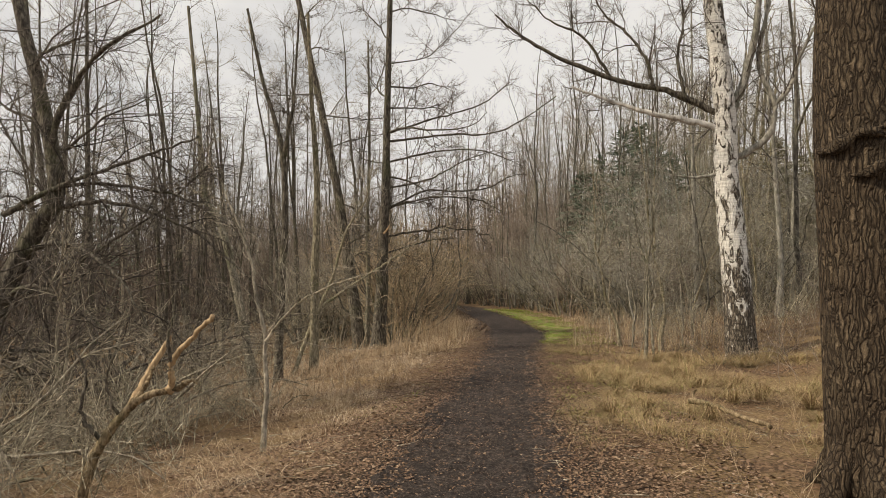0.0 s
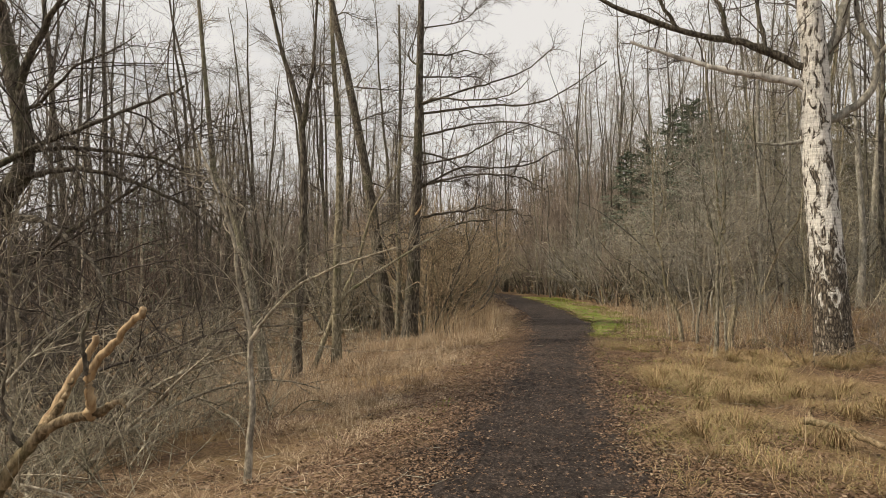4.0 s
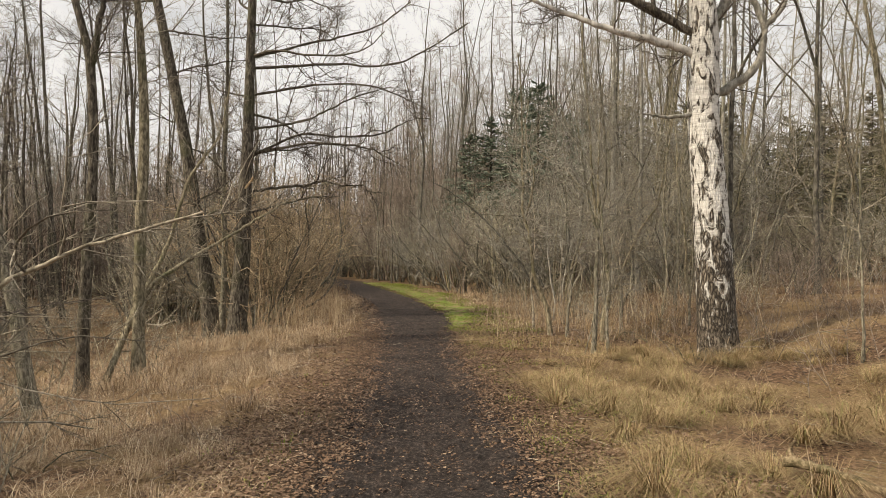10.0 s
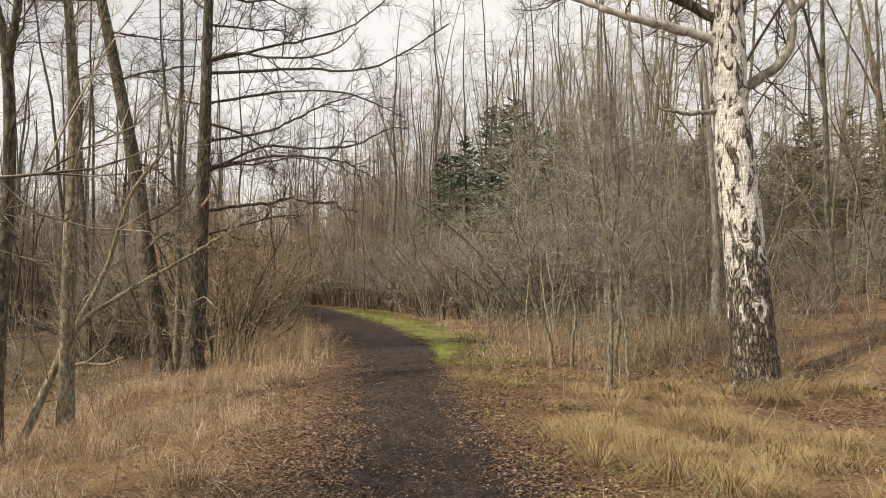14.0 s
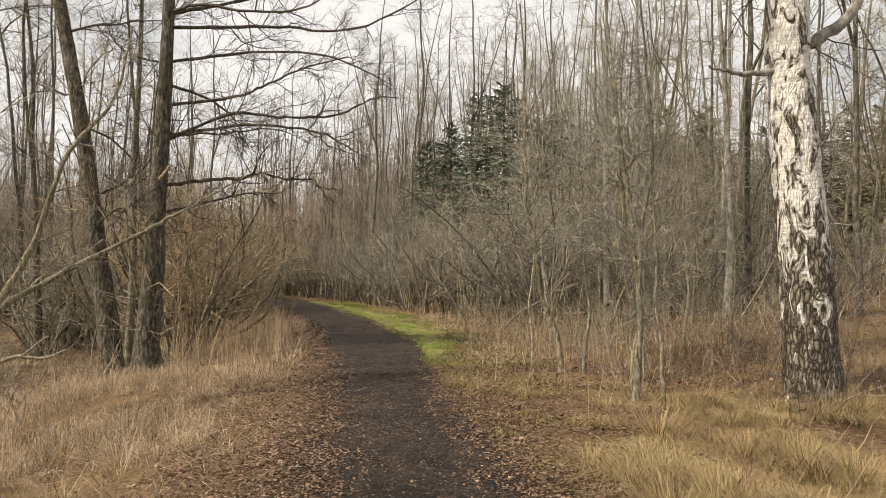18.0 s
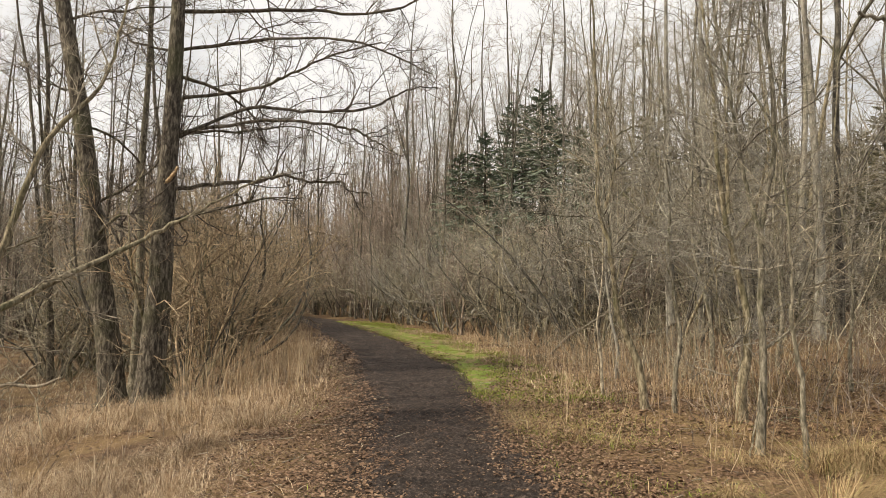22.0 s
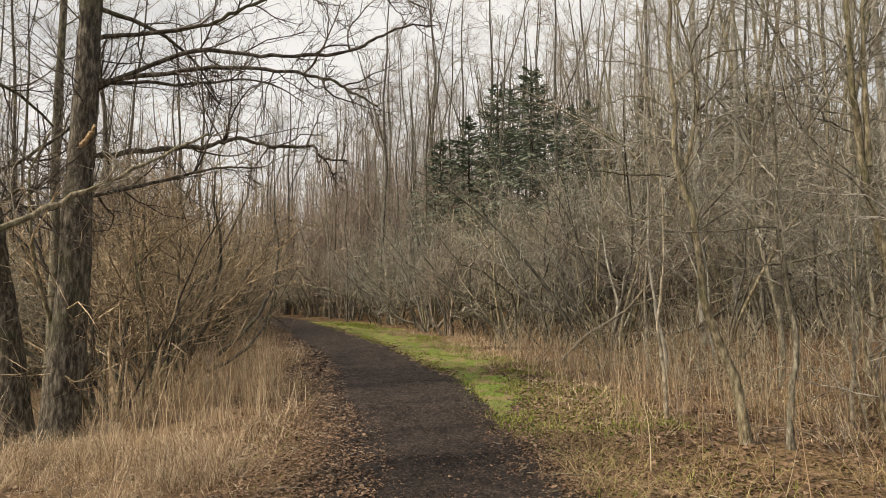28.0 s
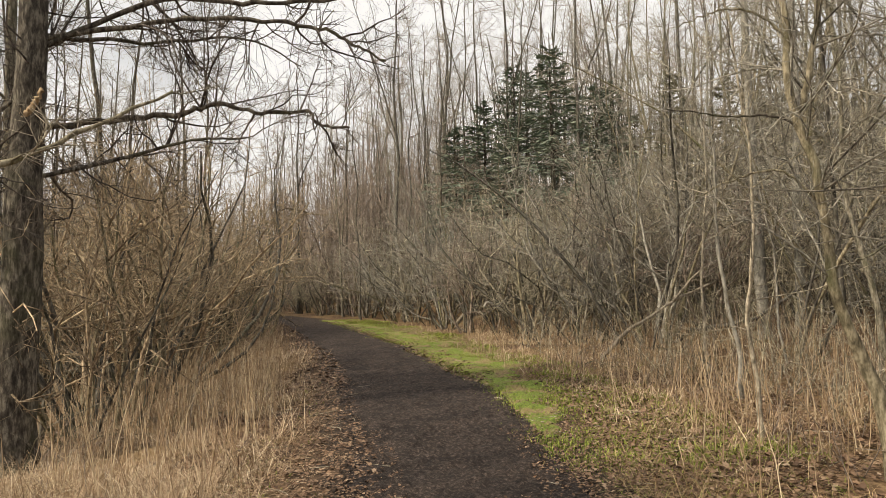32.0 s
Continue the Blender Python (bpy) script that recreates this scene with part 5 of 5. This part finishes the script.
stuff("golden_grass", *tufts(1000, 18, beside(1, 0.9, 4.0, 17, 34, 0.1), 0.06, 0.22, 0.006, 0.2, 0.9, 2.8, 0.28), STRAW, "dry pale grass at the foot of the shrubs", "grass", False)
stuff("green_moss", *tufts(4400, 14, beside(1, -0.1, 1.8, 17.5, 31.5, -0.1, 1, 1.3), 0.02, 0.075, 0.008, 0.15, 0.2, 0.9, 0.2), GREEN, "bright green moss and short grass beside the path", "moss", False)
stuff("green_moss", *tufts(1500, 12, beside(1, -0.1, 2.0, 30, 42, -0.8, 1, 1.2), 0.03, 0.07, 0.022, 0.2, 0.2, 0.9, 0.2), GREEN, "bright green moss and short grass beside the path", "moss", False)
stuff("green_moss", *tufts(1300, 12, beside(1, 0.1, 1.5, 8, 24, 0.1), 0.02, 0.08, 0.005, 0.12, 0.3, 1.8, 0.2), GREEN, "thin green moss among the leaves", "moss", False)
stuff("green_moss", *tufts(900, 10, beside(1, 0.6, 3.6, 8, 30, 0.5), 0.02, 0.09, 0.005, 0.13, 0.3, 1.8, 0.2), GREEN, "green grass shoots among the dead leaves", "moss", False)
stuff("green_moss", *tufts(260, 12, beside(-1, 0.3, 1.3, 8, 24, 0.35), 0.02, 0.07, 0.007, 0.1, 0.2, 0.9, 0.2), GREEN, "thin green moss among the leaves", "moss", False)


def leaves(n, spots, size):
    """Curled dead leaves lying flat, each a folded lozenge."""
    x, y = spots(n)
    n = len(x)
    a, L = rng.uniform(0, 2 * np.pi, n), rng.uniform(0.5, 1.3, n) * size
    u = np.stack([np.cos(a), np.sin(a), rng.normal(0, 0.22, n)], 1) * L[:, None]
    w = np.stack([-np.sin(a), np.cos(a), rng.normal(0, 0.25, n)], 1) * (L * rng.uniform(0.25, 0.5, n))[:, None]
    up = np.array([0, 0, 1.0]) * (L * rng.uniform(-0.1, 0.25, n))[:, None]
    p = grounded(x, y, -0.014 - 0.016 * rng.random(n))
    v = np.stack([p - u * 0.5, p + w + up, p + u * 0.5, p - w + up], 1)
    f = np.array([[0, 1, 2], [0, 2, 3]])[None] + 4 * np.arange(n)[:, None, None]
    return v.reshape(-1, 3), f.reshape(-1, 3)


LITTER = "brown curled dead leaves along the path"
stuff("leaf_litter", *leaves(36000, beside(-1, -0.18, 1.3, -2, 24, -0.6, 1.3, 0.9), 0.034), LEAF, LITTER, "leaves", False)
stuff("leaf_litter", *leaves(34000, beside(1, -0.14, 1.5, -2, 24, -0.6, 1.3, 0.8), 0.034), LEAF, LITTER, "leaves", False)
stuff("leaf_litter", *leaves(22000, beside(1, 0.9, 8, 0, 24, -0.4), 0.04), LEAF, "brown dead leaves under the trees", "leaves", False)
stuff("leaf_litter", *leaves(12000, beside(-1, 1.2, 7, 0, 22, -0.5), 0.04), LEAF, "brown dead leaves on the bank", "leaves", False)
stuff("leaf_litter", *leaves(10000, beside(1, 0.5, 5.5, 15.5, 22, -0.5), 0.05), LEAF, "curled brown leaves lying under the saplings", "leaves", False)
stuff("leaf_litter", *leaves(26000, beside(1, -0.35, 0.7, 3, 19, -0.8, 1.2), 0.026), LEAF, LITTER, "leaves", False)
stuff("leaf_litter", *leaves(30000, beside(-1, -0.35, 1.1, 3, 19, -0.8, 1.2), 0.026), LEAF, LITTER, "leaves", False)
stuff("leaf_litter", *leaves(4000, beside(1, -0.2, 0.5, 22, 40, -0.6), 0.06), LEAF, LITTER, "leaves", False)
stuff("leaf_litter", *leaves(4000, beside(-1, -0.2, 0.6, 22, 40, -0.6), 0.06), LEAF, LITTER, "leaves", False)
stuff("leaf_crumbs", *leaves(20000, beside(-1, -1.9, 0, 0, 17, -1, 1.1), 0.024), LEAF, "crumbled leaves trodden into the path", "leaves", False)
TIP = [(4, 0.4, 1, 35, 0.22, 0.003, 2, 0.1, 0, 0)]
st = stand(800, -7, 0, 17, 34, 0.3, 0.95, 0.004, 0.22, TIP, clear=0.95, wander=0.06)
stuff("dry_stalks", *tubes(st), STALK, "tall dry stalks along the bank", "stalks")
st = stand(650, 0.5, 6, 14, 32, 0.3, 0.95, 0.004, 0.22, TIP, clear=1.1, wander=0.06)
stuff("dry_stalks", *tubes(st), STALK, "tall dry stalks before the shrubs", "stalks")
st = stand(800, -8, -0.6, 9, 26, 0.2, 0.55, 0.004, 0.55, TIP, clear=1.3, wander=0.16)
stuff("dry_stalks", *tubes(st), RED, "reddish dead stems in the grass of the bank", "stalks")
st = stand(900, 2.0, 8, 15, 29, 0.2, 0.75, 0.004, 0.3, TIP, clear=1.6, wander=0.1)
stuff("dry_stalks", *tubes(st), RED, "reddish dead stems standing in the litter", "stalks")
st = stand(800, -7, 7, 4, 15, 0.2, 0.6, 0.003, 0.5, TIP, clear=1.35, wander=0.12)
stuff("dry_stalks", *tubes(st), STALK, "short dry stems and stalks in the grass", "stalks")

st = stand(560, -4.0, -1.2, 18.5, 24.5, 0.4, 1.0, 0.0045, 0.12, TIP, clear=1.15, wander=0.05)
stuff("dry_stalks", *tubes(st), STALK, "tall pale dead grass stalks on the bank by the bend", "stalks")
st = stand(420, 1.4, 5.5, 17.5, 24, 0.35, 0.85, 0.0045, 0.1, TIP, clear=1.7, wander=0.05)
stuff("dry_stalks", *tubes(st), STALK, "upright straw-brown dead stems before the shrubs", "stalks")

n = 520
y = 3 + 19 * rng.random(n) ** 1.2
x = lane(y) + rng.choice([-1, 1], n) * (half(y) - 0.3 + 3.2 * rng.random(n))
a = rng.uniform(0, 2 * np.pi, n)
P = grow(grounded(x, y, -0.03), np.stack([np.cos(a), np.sin(a), 0.02 + 0 * a], 1), rng.uniform(0.07, 0.32, n), 5, 0.2, 0.0)
P[:, :, 2] = height(P[:, :, 0], P[:, :, 1]) + 0.03
stuff("fallen_twigs", *tubes([(P, np.linspace(1, 0.5, 5)[None] * rng.uniform(0.002, 0.005, n)[:, None], 4)]), TWIG, "small fallen twigs scattered over the leaves", "twigs")
